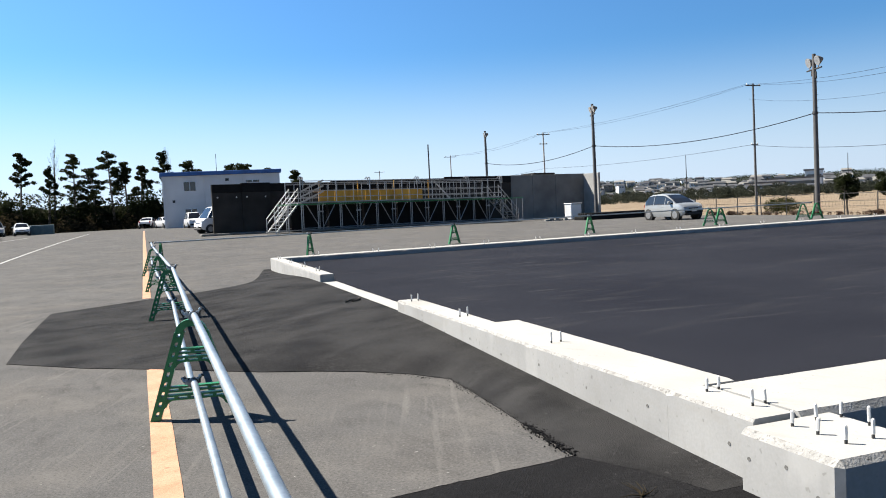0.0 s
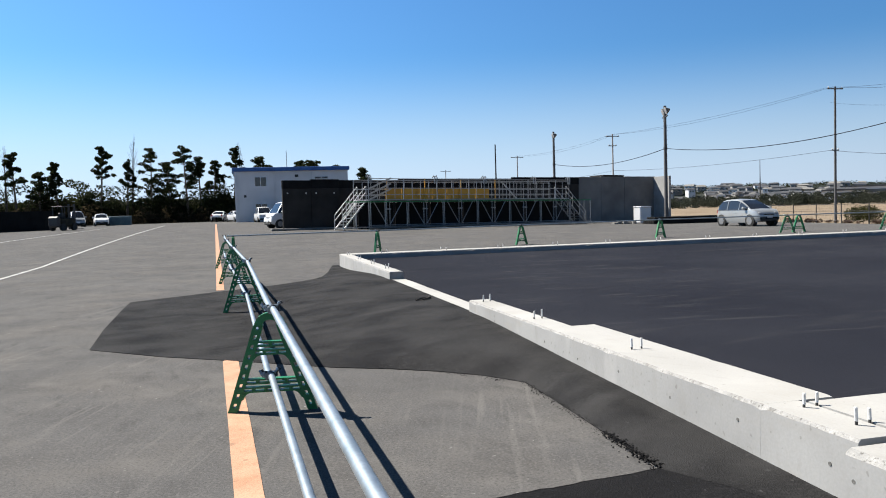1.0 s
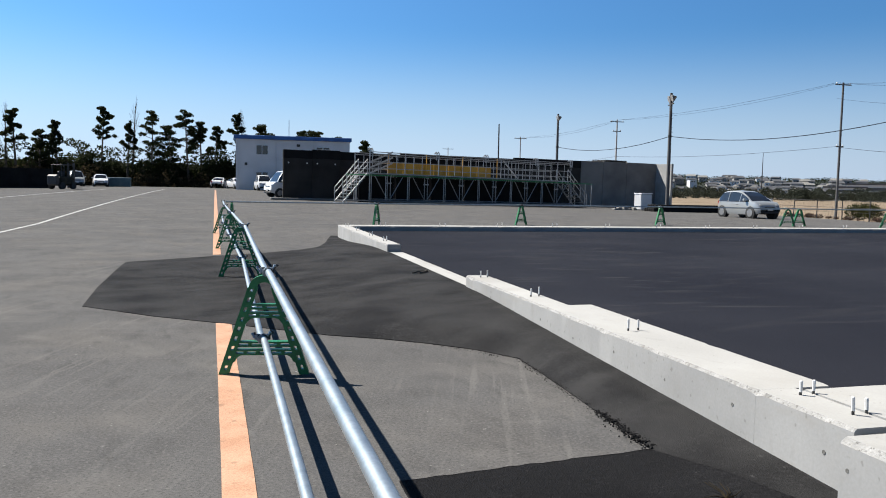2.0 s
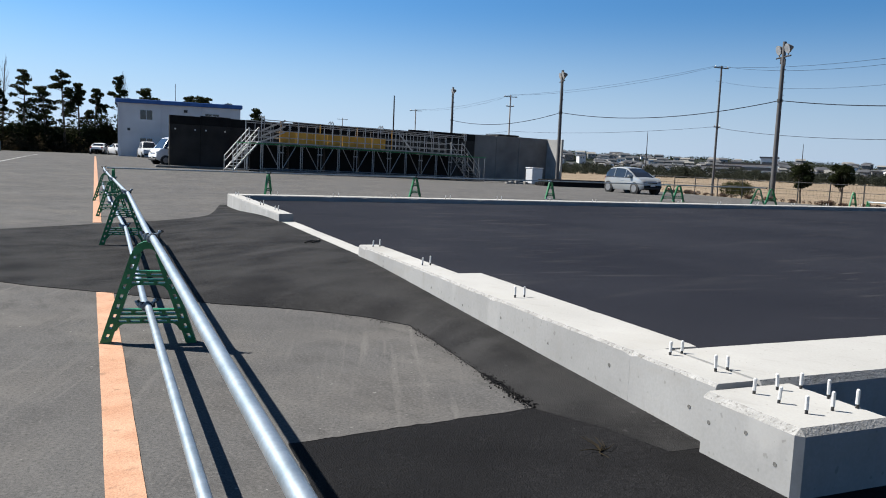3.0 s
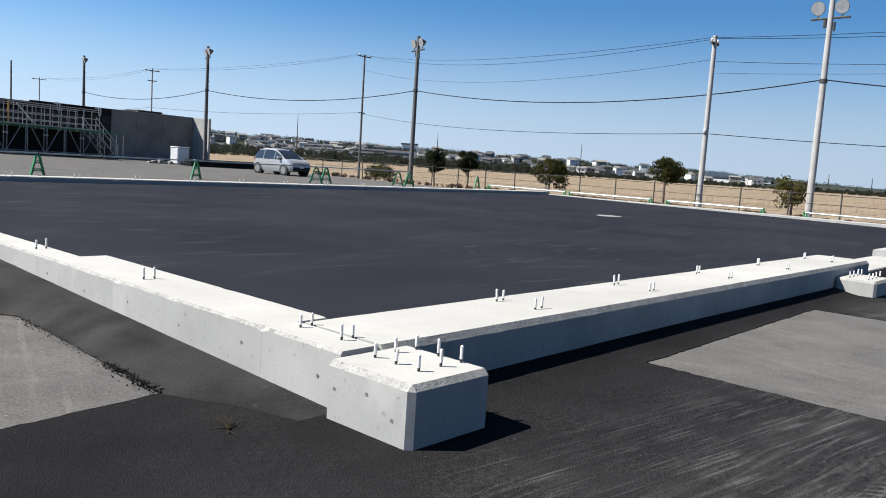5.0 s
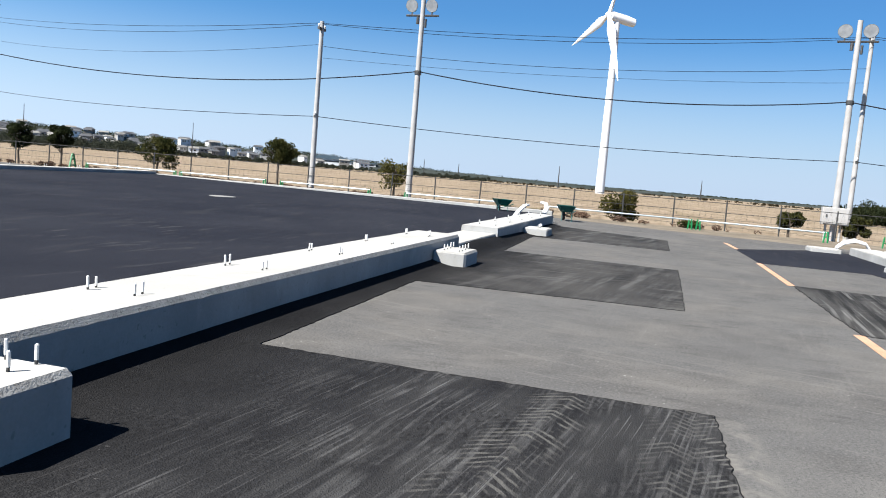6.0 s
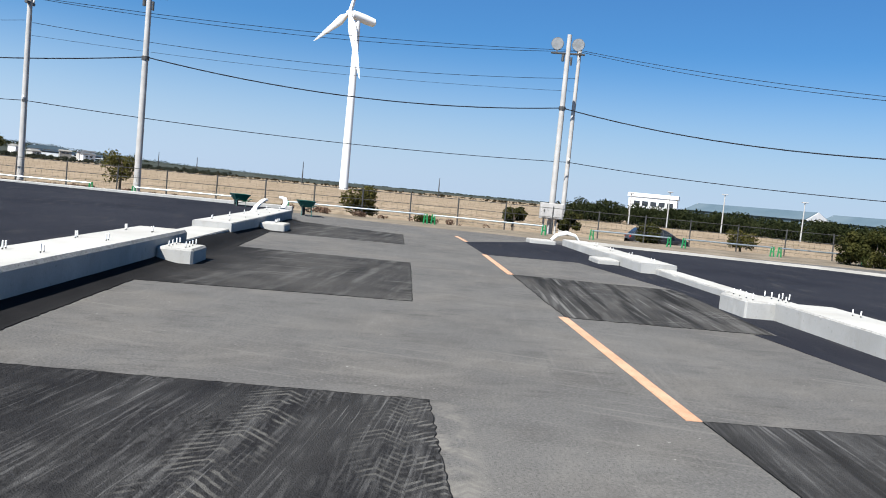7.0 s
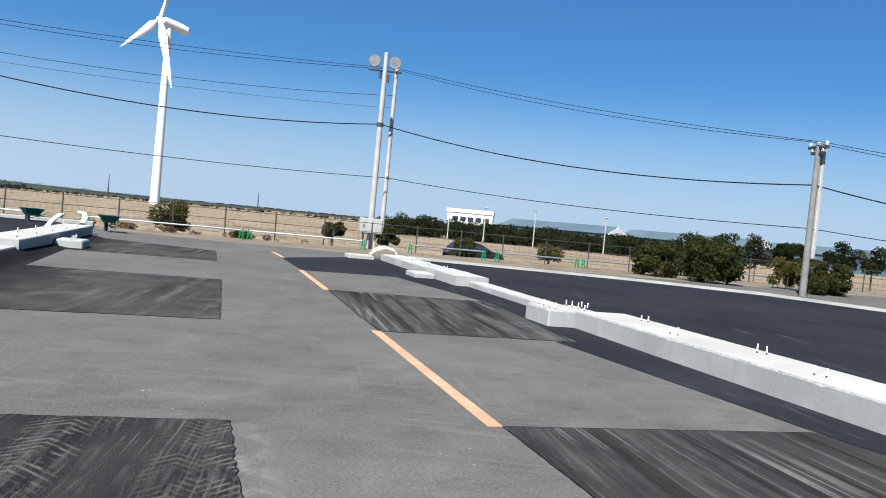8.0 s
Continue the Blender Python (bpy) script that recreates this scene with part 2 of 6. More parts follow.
treads(TRACKED, (0.1, 0.0975, 0.092), 0.55, 0.86, 0.85, 2)
treads(TRACKED, (0.085, 0.083, 0.078), 0.98, 1.2, 0.6, 3)
treads(TRACKED, (0.09, 0.0875, 0.082), 2.1, 2.45, 0.8, 9)
treads(OLD_ASPHALT, (0.15, 0.143, 0.132), 0.37, 0.56, 0.9, 0, -1.6, 5.6)
treads(OLD_ASPHALT, (0.06, 0.058, 0.055), 0.38, 0.52, 0.35, 0, 0.5, 5.2)
SEAM = surf("tar_seam", (0.007, 0.007, 0.0075), (0.016, 0.016, 0.0165), 6, 120, 0.8, bump=0.6, speck=0.4, spec=0.05)
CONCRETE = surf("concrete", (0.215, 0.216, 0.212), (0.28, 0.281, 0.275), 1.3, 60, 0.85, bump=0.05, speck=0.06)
marked(CONCRETE, (0.225, 0.2137, 0.1913), 2.2, (1, 1, 3), 0.58, 0.75, 0.4)
marked(CONCRETE, (0.1875, 0.18, 0.165), 7.0, (1, 1, 0.35), 0.56, 0.72, 0.35)
marked(CONCRETE, (0.34, 0.338, 0.328), 3.0, (1, 1, 0.5), 0.58, 0.7, 0.5)
marked(CONCRETE, (0.09, 0.08625, 0.07875), 26.0, (1, 1, 1), 0.7, 0.77, 0.4, 0, 1)
# paler copy of the concrete that paints sunlight onto upward faces; its stains are real
CONCRETE_TOP = surf("sunlit_top_concrete", (0.285, 0.281, 0.265), (0.35, 0.345, 0.327), 0.9, 70, 0.85, bump=0.04, speck=0.05)
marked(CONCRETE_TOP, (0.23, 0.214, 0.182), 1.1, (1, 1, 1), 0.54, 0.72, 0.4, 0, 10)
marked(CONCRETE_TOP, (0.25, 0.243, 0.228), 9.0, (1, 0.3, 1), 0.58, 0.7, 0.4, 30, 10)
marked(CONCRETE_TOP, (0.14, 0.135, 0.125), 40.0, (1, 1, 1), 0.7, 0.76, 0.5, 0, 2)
CONCRETE_EDGE = surf("chipped_concrete_edge", (0.2, 0.199, 0.192), (0.28, 0.278, 0.268), 9, 90, 0.9, bump=0.5, speck=0.15)
marked(CONCRETE_EDGE, (0.07, 0.067, 0.06), 55.0, (1, 1, 1), 0.58, 0.68, 0.75, 0, 5)
marked(CONCRETE_EDGE, (0.12, 0.115, 0.105), 14.0, (1, 1, 1), 0.56, 0.68, 0.6, 0, 8)
CONCRETE_OLD = surf("weathered_concrete", (0.1275, 0.1237, 0.1162), (0.1875, 0.1837, 0.1725), 0.9, 30, 0.9, bump=0.3, speck=0.15)
CURB = surf("curb_concrete", (0.15, 0.147, 0.138), (0.21, 0.205, 0.192), 1.2, 40, 0.88, bump=0.25, speck=0.12)
ORANGE = surf("orange_line_paint", (0.36, 0.2, 0.125), (0.44, 0.27, 0.18), 4, 130, 0.75, bump=0.25, speck=0.25, spec=0.1)
marked(ORANGE, (0.15, 0.0975, 0.0675), 14, (1, 1, 1), 0.6, 0.72, 0.55)
WHITE_LINE = surf("white_line_paint", (0.27, 0.27, 0.2587), (0.42, 0.42, 0.405), 3, 70, 0.75, bump=0.3, speck=0.2, spec=0.1)
marked(WHITE_LINE, (0.105, 0.105, 0.1013), 7, (1, 1, 1), 0.55, 0.68, 0.7)
GALV = surf("galvanised_steel", (0.25, 0.295, 0.325), (0.35, 0.395, 0.425), 12, 80, 0.45, metal=0.75, bump=0.05, speck=0.1)
STEEL_DARK = surf("dark_steel", (0.0375, 0.0375, 0.039), (0.0675, 0.066, 0.06375), 8, 60, 0.6, metal=0.5, bump=0.1)
GREEN = surf("green_painted_steel", (0.004, 0.12, 0.036), (0.008, 0.17, 0.055), 9, 70, 0.42, bump=0.06, speck=0.15)
CAP = surf("white_plastic_cap", (0.525, 0.525, 0.51), (0.6, 0.6, 0.5925), 20, 80, 0.5, bump=0.0, speck=0.05)
# darker copy of the pole grey, with the poles' backlit shade painted in
POLE_DARK = surf("backlit_dark_pole", (0.058, 0.057, 0.058), (0.088, 0.086, 0.086), 2, 40, 0.8, bump=0.15, speck=0.1)
POLE_MID = surf("aged_concrete_pole", (0.115, 0.112, 0.105), (0.165, 0.161, 0.152), 2, 40, 0.85, bump=0.15, speck=0.1)
POLE_GREY = surf("grey_pole_concrete", (0.2475, 0.24, 0.2325), (0.33, 0.3225, 0.315), 2, 40, 0.8, bump=0.15, speck=0.1)
WIRE = surf("black_cable", (0.008, 0.008, 0.01), (0.013, 0.013, 0.016), 5, 30, 0.7, bump=0, spec=0.05)
FIELD = surf("dry_grass_field", (0.172, 0.133, 0.094), (0.238, 0.19, 0.136), 0.05, 2.5, 0.95, bump=0.8, speck=0.25, stretch=(1, 3, 1), spec=0.06)
marked(FIELD, (0.09, 0.068, 0.042), 0.25, (1, 5, 1), 0.47, 0.66, 0.6)
marked(FIELD, (0.09, 0.075, 0.0375), 0.03, (1, 4, 1), 0.6, 0.72, 0.6)
DIRT = surf("pale_dirt", (0.105, 0.088, 0.068), (0.175, 0.15, 0.118), 0.8, 20, 0.95, bump=0.6, speck=0.25, spec=0.06)
LEAF = surf("green_leaves", (0.013, 0.018, 0.005), (0.062, 0.06, 0.018), 2.5, 12, 0.6, bump=0, speck=0.35, spec=0.06)
LEAF_YELLOW = surf("yellowing_leaves", (0.032, 0.032, 0.008), (0.095, 0.085, 0.024), 2.5, 12, 0.6, bump=0, speck=0.35, spec=0.06)
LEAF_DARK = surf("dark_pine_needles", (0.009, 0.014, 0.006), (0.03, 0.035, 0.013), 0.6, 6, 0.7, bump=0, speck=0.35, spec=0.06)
# greyer, lighter leaf tone paints distance haze into the far tree belts
LEAF_FAR = surf("hazed_grey_green_trees", (0.02, 0.025, 0.018), (0.05, 0.054, 0.04), 0.6, 6, 0.8, bump=0, speck=0.35, spec=0.06)
LEAF_BROWN = surf("brown_scrub", (0.026, 0.02, 0.0115), (0.07, 0.055, 0.031), 0.5, 6, 0.8, bump=0, speck=0.35, spec=0.06)
BARK = surf("bark", (0.0525, 0.04125, 0.03), (0.105, 0.0825, 0.06375), 4, 30, 0.9, bump=0.4)


def leafy(m, amount=0.4):
    """Lets sunlight glow through thin leaves."""
    n, l = m.node_tree.nodes, m.node_tree.links
    b = n["Principled BSDF"]
    tr, mix = n.new("ShaderNodeBsdfTranslucent"), n.new("ShaderNodeMixShader")
    l.new(b.inputs["Base Color"].links[0].from_socket, tr.inputs["Color"])
    mix.inputs[0].default_value = amount
    l.new(b.outputs[0], mix.inputs[1])
    l.new(tr.outputs[0], mix.inputs[2])
    l.new(mix.outputs[0], n["Material Output"].inputs["Surface"])


for m in (LEAF, LEAF_YELLOW, LEAF_DARK, LEAF_BROWN, LEAF_FAR):
    leafy(m)
WHITE_PAINT = surf("white_wall_paint", (0.51, 0.5175, 0.525), (0.585, 0.5925, 0.6), 0.6, 20, 0.7, bump=0.05, speck=0.04)
BLUE = surf("blue_roof_sheet", (0.01125, 0.0675, 0.225), (0.0225, 0.105, 0.315), 1.5, 20, 0.5, bump=0.03, speck=0.1)
PANEL_DARK = surf("dark_stained_concrete", (0.026, 0.0245, 0.0225), (0.046, 0.0435, 0.04), 0.7, 18, 0.9, bump=0.2, speck=0.15, spec=0.08)
TAR = surf("dull_black", (0.008, 0.008, 0.008), (0.014, 0.014, 0.014), 1.0, 15, 0.75, bump=0.15, speck=0.2, spec=0.08)
YELLOW = surf("yellow_sheet_panel", (0.4, 0.19, 0.012), (0.5, 0.26, 0.02), 1.0, 25, 0.6, bump=0.05, speck=0.1)
GLASS = surf("dark_window_glass", (0.012, 0.014, 0.016), (0.02, 0.022, 0.025), 1, 5, 0.06, bump=0, speck=0.0, spec=0.8)
RUBBER = surf("black_rubber", (0.012, 0.012, 0.012), (0.02, 0.02, 0.02), 6, 60, 0.75, bump=0.1)
CAR_SILVER = surf("silver_car_paint", (0.3, 0.315, 0.32), (0.34, 0.355, 0.36), 1, 90, 0.3, metal=0.35, bump=0, speck=0.03)
CAR_WHITE = surf("white_car_paint", (0.555, 0.5625, 0.57), (0.585, 0.5925, 0.6), 1, 90, 0.25, bump=0, speck=0.02)
CAR_BLACK = surf("black_car_paint", (0.006, 0.006, 0.008), (0.01, 0.01, 0.012), 1, 90, 0.3, bump=0, speck=0.02, spec=0.3)
LAMP_GLASS = surf("lamp_lens", (0.2, 0.21, 0.22), (0.3, 0.31, 0.32), 3, 20, 0.2, bump=0, speck=0.05)
RED_LENS = surf("red_lamp_lens", (0.225, 0.0075, 0.0075), (0.27, 0.01125, 0.009), 3, 20, 0.2, bump=0)
TEAL = surf("teal_barrow_steel", (0.003, 0.0675, 0.06375), (0.006, 0.105, 0.09375), 3, 30, 0.45, bump=0.03)
TURBINE = surf("white_turbine_coat", (0.555, 0.5625, 0.57), (0.6, 0.6075, 0.615), 0.1, 2, 0.5, bump=0, speck=0.02)
HILL = surf("far_wooded_hill", (0.0225, 0.0285, 0.0255), (0.04125, 0.0465, 0.04125), 0.03, 0.25, 0.95, bump=0, speck=0.3, spec=0.06)
TILE_ROOF = surf("grey_roof_tiles", (0.05, 0.053, 0.06), (0.1, 0.103, 0.11), 0.2, 2, 0.8, bump=0, speck=0.1, spec=0.08)
HOUSE_WALL = surf("pale_house_wall", (0.24, 0.235, 0.225), (0.34, 0.335, 0.325), 0.05, 2, 0.85, bump=0, speck=0.08, spec=0.08)
SHEET_BLUE = surf("pale_blue_sheet_roof", (0.055, 0.085, 0.11), (0.08, 0.11, 0.135), 0.1, 2, 0.8, bump=0, speck=0.05, spec=0.05)
YELLOW_PAINT = surf("dull_machine_paint", (0.015, 0.015, 0.01275), (0.0375, 0.03375, 0.0225), 3, 30, 0.55, bump=0.05, spec=0.08)
PLASTIC_WHITE = surf("white_plastic_tube", (0.465, 0.4725, 0.4725), (0.57, 0.57, 0.5625), 5, 40, 0.45, bump=0.05, speck=0.06)


# ---- mesh helpers ----
def finish(name, bm, material, smooth=False):
    me = bpy.data.meshes.new(name)
    bm.to_mesh(me)
    bm.free()
    me.materials.append(material)
    if smooth:
        me.shade_smooth()
        me.set_sharp_from_angle(angle=radians(35))
    return me


def part(name, bm, material, parent=None, label="", smooth=False):
    ob = new(name, finish(name, bm, material, smooth))
    ob.parent = parent
    return tagged(ob, label)


def thing(name, label, category, place=(0, 0, 0), turn=0.0, group="", kind=""):
    ob = new(name)
    ob.matrix_world = pose(*place, 0, 0, turn)
    return tagged(ob, label, category, group, kind)


def solid(name, bm, material, label, category, kind="", group="", smooth=False):
    return tagged(part(name, bm, material, smooth=smooth), label, category, group, kind)


def box(bm, x0, y0, z0, x1, y1, z1, bevel=0.0):
    vs = bmesh.ops.create_cube(bm, size=1.0)["verts"]
    for v in vs:
        v.co = Vector((x0 + (v.co.x + 0.5) * (x1 - x0), y0 + (v.co.y + 0.5) * (y1 - y0), z0 + (v.co.z + 0.5) * (z1 - z0)))
    if bevel:
        es = list({e for v in vs for e in v.link_edges})
        bmesh.ops.bevel(bm, geom=es, offset=bevel, segments=1, affect="EDGES")
    return bm


def rod(bm, a, b, r0, r1=None, seg=8, caps=True):
    a, b = Vector(a), Vector(b)
    r1 = r0 if r1 is None else r1
    way = (b - a).normalized()
    u = way.orthogonal().normalized()
    w = way.cross(u)
    rings = []
    for p, r in ((a, r0), (b, r1)):
        rings.append([bm.verts.new(p + r * (math.cos(2 * math.pi * k / seg) * u + math.sin(2 * math.pi * k / seg) * w)) for k in range(seg)])
    for k in range(seg):
        bm.faces.new((rings[0][k], rings[0][(k + 1) % seg], rings[1][(k + 1) % seg], rings[1][k]))
    if caps:
        bm.faces.new(rings[0][::-1])
        bm.faces.new(rings[1])
    return bm


def tube(bm, pts, r, seg=8):
    """A tube through points, with joined rings."""
    pts = [Vector(p) for p in pts]
    rings = []
    up = Vector((0.31, 0.17, 0.93)).normalized()
    for i, p in enumerate(pts):
        way = (pts[min(i + 1, len(pts) - 1)] - pts[max(i - 1, 0)]).normalized()
        u = way.cross(up).normalized()
        w = way.cross(u)
        rr = r[i] if isinstance(r, (list, tuple)) else r
        rings.append([bm.verts.new(p + rr * (math.cos(2 * math.pi * k / seg) * u + math.sin(2 * math.pi * k / seg) * w)) for k in range(seg)])
    for a, b in zip(rings, rings[1:]):
        for k in range(seg):
            bm.faces.new((a[k], a[(k + 1) % seg], b[(k + 1) % seg], b[k]))
    bm.faces.new(rings[0][::-1])
    bm.faces.new(rings[-1])
    return bm


def slab(bm, pts, z0, z1):
    """An upright prism on a polygon."""
    lo = [bm.verts.new((x, y, z0)) for x, y in pts]
    hi = [bm.verts.new((x, y, z1)) for x, y in pts]
    top = bm.faces.new(hi)
    bm.faces.new(lo[::-1])
    n = len(pts)
    for k in range(n):
        bm.faces.new((lo[k], lo[(k + 1) % n], hi[(k + 1) % n], hi[k]))
    bmesh.ops.recalc_face_normals(bm, faces=bm.faces)
    return top


def ragged(pts, amount, step, rng):
    """A polygon with its edges broken up unevenly."""
    out = []
    for (x0, y0), (x1, y1) in zip(pts, pts[1:] + pts[:1]):
        d = math.hypot(x1 - x0, y1 - y0)
        n = max(1, int(d / step))
        nx, ny = -(y1 - y0) / d, (x1 - x0) / d
        for k in range(n):
            t = k / n
            o = rng.gauss(0, amount) if k else 0
            out.append((x0 + (x1 - x0) * t + nx * o, y0 + (y1 - y0) * t + ny * o))
    return out


def leaves(name, clumps, count, size, material, seed, parent=None, flat=0.6):
    """Many small bent leaves in clumps (x, y, z, rx, ry, rz), as one mesh."""
    rng = np.random.default_rng(seed)
    c = np.array(clumps, float)
    w = c[:, 3] * c[:, 4] * c[:, 5]
    idx = rng.choice(len(c), count, p=w / w.sum())
    d = rng.normal(size=(count, 3))
    d /= np.linalg.norm(d, axis=1)[:, None]
    r = rng.uniform(0.35, 1.0, count) ** 0.6
    p = c[idx, :3] + d * c[idx, 3:6] * r[:, None]
    n = d + rng.normal(size=(count, 3)) * flat
    n /= np.linalg.norm(n, axis=1)[:, None]
    a = np.cross(n, rng.normal(size=(count, 3)))
    a /= np.linalg.norm(a, axis=1)[:, None]
    b = np.cross(n, a)
    s = size * rng.uniform(0.6, 1.4, count)[:, None]
    v = np.stack([p - a * s, p - b * s * 0.45 + n * s * 0.15, p + a * s, p + b * s * 0.45 + n * s * 0.15], 1).reshape(-1, 3)
    f = np.arange(count * 4).reshape(-1, 4)
    me = bpy.data.meshes.new(name)
    me.from_pydata(v.tolist(), [], f.tolist())
    me.materials.append(material)
    ob = new(name, me)
    ob.parent = parent
    return ob


# ---- ground ----
def gz(x):
    """Height of the ground sheet, which falls away outside the fence."""
    t = min(max((x - 36) / 12, 0), 1)
    return -0.12 - 1.18 * t * t * (3 - 2 * t)


def lift(x, y):
    """How far the yard rises towards its far side, past the first foundation."""
    t = min(max((32 - x) / 26, 0), 1)
    return 0.68 * (1 - math.exp(-max(y - 28, 0) / 38)) * t * t * (3 - 2 * t)


def ground():
    bm = bmesh.new()
    n, far = 24, 3500.0
    grid = {}
    marks = [-far, -1500, -700, -300, -120, -60, -30, 0, 15, 32.5, 34, 36, 38, 40, 42, 44, 46, 48, 60, 120, 300, 700, 1500, far]
    for i, x in enumerate(marks):
        for j, y in enumerate(marks):
            grid[i, j] = bm.verts.new((x, y, gz(x)))
    for i in range(len(marks) - 1):
        for j in range(len(marks) - 1):
            bm.faces.new((grid[i, j], grid[i + 1, j], grid[i + 1, j + 1], grid[i, j + 1]))
    solid("ground", bm, FIELD, "flat field of dry tan winter grass", "ground", "structure")


ground()
bm = bmesh.new()
slab(bm, [(-60, -40), (27.5, -40), (27.5, -5.8), (28.6, 0.2), (31.6, 8), (32.2, 28), (-60, 28)], -0.2, 0.0)
ys = [28 + 3 * k for k in range(35)]
rows = []
for y in ys:
    right = 32.2 + 3.8 * min((y - 28) / 34, 1)
    xs = [right + (-60 - right) * (k / 24) ** 1.3 for k in range(25)]
    rows.append([bm.verts.new((right, y, -0.2))] + [bm.verts.new((x, y, lift(x, y))) for x in xs])
for a, b in zip(rows, rows[1:]):
    for k in range(len(a) - 1):
        bm.faces.new((a[k], a[k + 1], b[k + 1], b[k]))
bmesh.ops.recalc_face_normals(bm, faces=bm.faces)
solid("pavement", bm, OLD_ASPHALT, "worn grey asphalt yard with dusty scuffs", "asphalt yard", "structure")
bm = bmesh.new()
slab(bm, [(27.55, -60), (33.3, -60), (33.3, 48), (32.65, 40), (31.65, 8), (28.65, 0.2), (27.55, -5.8)], -0.2, -0.02)
solid("verge", bm, DIRT, "strip of pale dry dirt beside the fence", "verge", "structure")
bm = bmesh.new()
slab(bm, [(52.0, -120), (57.5, -120), (57.5, 200), (52.0, 200)], -1.5, -1.28)
solid("road", bm, OLD_ASPHALT, "narrow grey asphalt road outside the fence", "road", "structure")

rng = random.Random(4)


def patch(pts, z=0.005, ragged_by=0.0015, material=NEW_ASPHALT):
    bm = bmesh.new()
    rim = ragged(pts, ragged_by, 0.06, rng)
    slab(bm, rim, -0.02, z)
    if material is TRACKED:
        sm = bmesh.new()
        n = len(rim)
        rows = []
        for k, (x, y) in enumerate(rim):
            d = (Vector(rim[(k + 1) % n]) - Vector(rim[k - 1])).normalized()
            o, i = rng.uniform(0.001, 0.003), rng.uniform(0.001, 0.006)
            rows.append([sm.verts.new(p) for p in ((x + d.y * o, y - d.x * o, 0.0), (x + d.y * o * 0.6, y - d.x * o * 0.6, z + 0.0015), (x - d.y * i, y + d.x * i, z + 0.0012), (x - d.y * i, y + d.x * i, 0.0))])
        for p, q in zip(rows, rows[1:] + rows[:1]):
            for k in range(3):
                sm.faces.new((p[k], q[k], q[k + 1], p[k + 1]))
        bmesh.ops.recalc_face_normals(sm, faces=sm.faces)
        solid("patch_seam", sm, SEAM, "thin dark tar seam round an asphalt patch", "tar seam", "structure", "patch seams")
    return solid("asphalt_patch", bm, material, "dark new asphalt patch with dusty tyre marks", "asphalt patch", "structure", "asphalt patches")


# strips round the first foundation and the trench patches that run from them
patch([(-3.0, -1.15), (5.83, -1.15), (5.83, -3.6), (5.3, -3.7), (4.9, -4.6), (-3.0, -4.6)], material=TRACKED)
patch([(1.95, 0.5), (5.85, 0.555), (5.92, 3.54), (9.85, 3.62), (10.03, 0.57), (14.7, 0.51), (14.85, 3.5), (19.2, 3.62), (19.1, 0.56), (22.8, 0.56), (24.8, 3.9), (25.0, 4.4), (3.5, 4.4), (3.5, 4.83), (2.87, 4.79), (1.9, 4.67), (1.45, 4.62), (1.44, 3.6), (1.5, 1.9), (1.62, 0.6)], ragged_by=0.006, material=TRACKED)
patch([(9.78, -1.15), (14.2, -1.2), (13.95, -4.05), (9.75, -3.8)], ragged_by=0.012, material=TRACKED)
patch([(18.2, -1.2), (22.1, -1.1), (25.2, -3.5), (25.2, -4.6), (4.8, -4.6), (5.0, -3.75), (5.7, -3.65), (9.7, -3.3), (9.75, -3.6), (13.7, -3.95), (18.3, -3.3)], 0.006, material=PAD_ASPHALT)


def ramp_patch():
    """The new asphalt that rises to the low threshold of the foundation."""
    bm = bmesh.new()
    us = [0, .12, .25, .38, .5, .62, .75, .88, 1]
    prof = [(3.99, 3.2), (4.4, 3.05), (4.77, 2.87), (5.5, 2.91), (6.5, 2.94), (7.05, 2.95), (7.45, 2.72), (7.75, 2.4), (8.03, 2.0), (8.3, 1.55), (9.0, 0.7), (9.6, -0.1), (10.4, -0.9), (12.0, -1.0), (14.0, -1.04), (15.4, -1.08), (15.9, -0.4), (16.5, 0.4), (17.3, 1.5), (18.0, 2.25), (18.9, 2.62), (20.0, 2.85), (21.2, 3.05), (22.5, 3.3)]
    grid = []
    for y, x0 in prof:
        row = []
        for u in us:
            x = x0 + (3.46 - x0) * u
            fall = min(max((21.5 - y) / 6.0, 0), 1)
            rise = min(1.0, 0.95 * max(0.0, y - 3.99) / 5.2) * fall * fall * (3 - 2 * fall)
            s = min(max((x - 0.6) / 2.7, 0), 1)
            z = 0.0065 + 0.186 * rise * s * s * (3 - 2 * s) * min(u * 2.2, 1)
            jx = rng.gauss(0, 0.01) if u == 0 else 0
            row.append(bm.verts.new((x + jx, y, z)))
        grid.append(row)
    for a, b in zip(grid, grid[1:]):
        for k in range(len(us) - 1):
            bm.faces.new((a[k], a[k + 1], b[k + 1], b[k]))
    rim = [g[0] for g in grid]
    low = [bm.verts.new((v.co.x, v.co.y, -0.02)) for v in rim]
    for k in range(len(rim) - 1):
        bm.faces.new((rim[k], rim[k + 1], low[k + 1], low[k]))
    bmesh.ops.recalc_face_normals(bm, faces=bm.faces)
    solid("asphalt_ramp", bm, NEW_ASPHALT, "dark new asphalt ramp rising to a low threshold", "asphalt ramp", "structure", smooth=True)


ramp_patch()


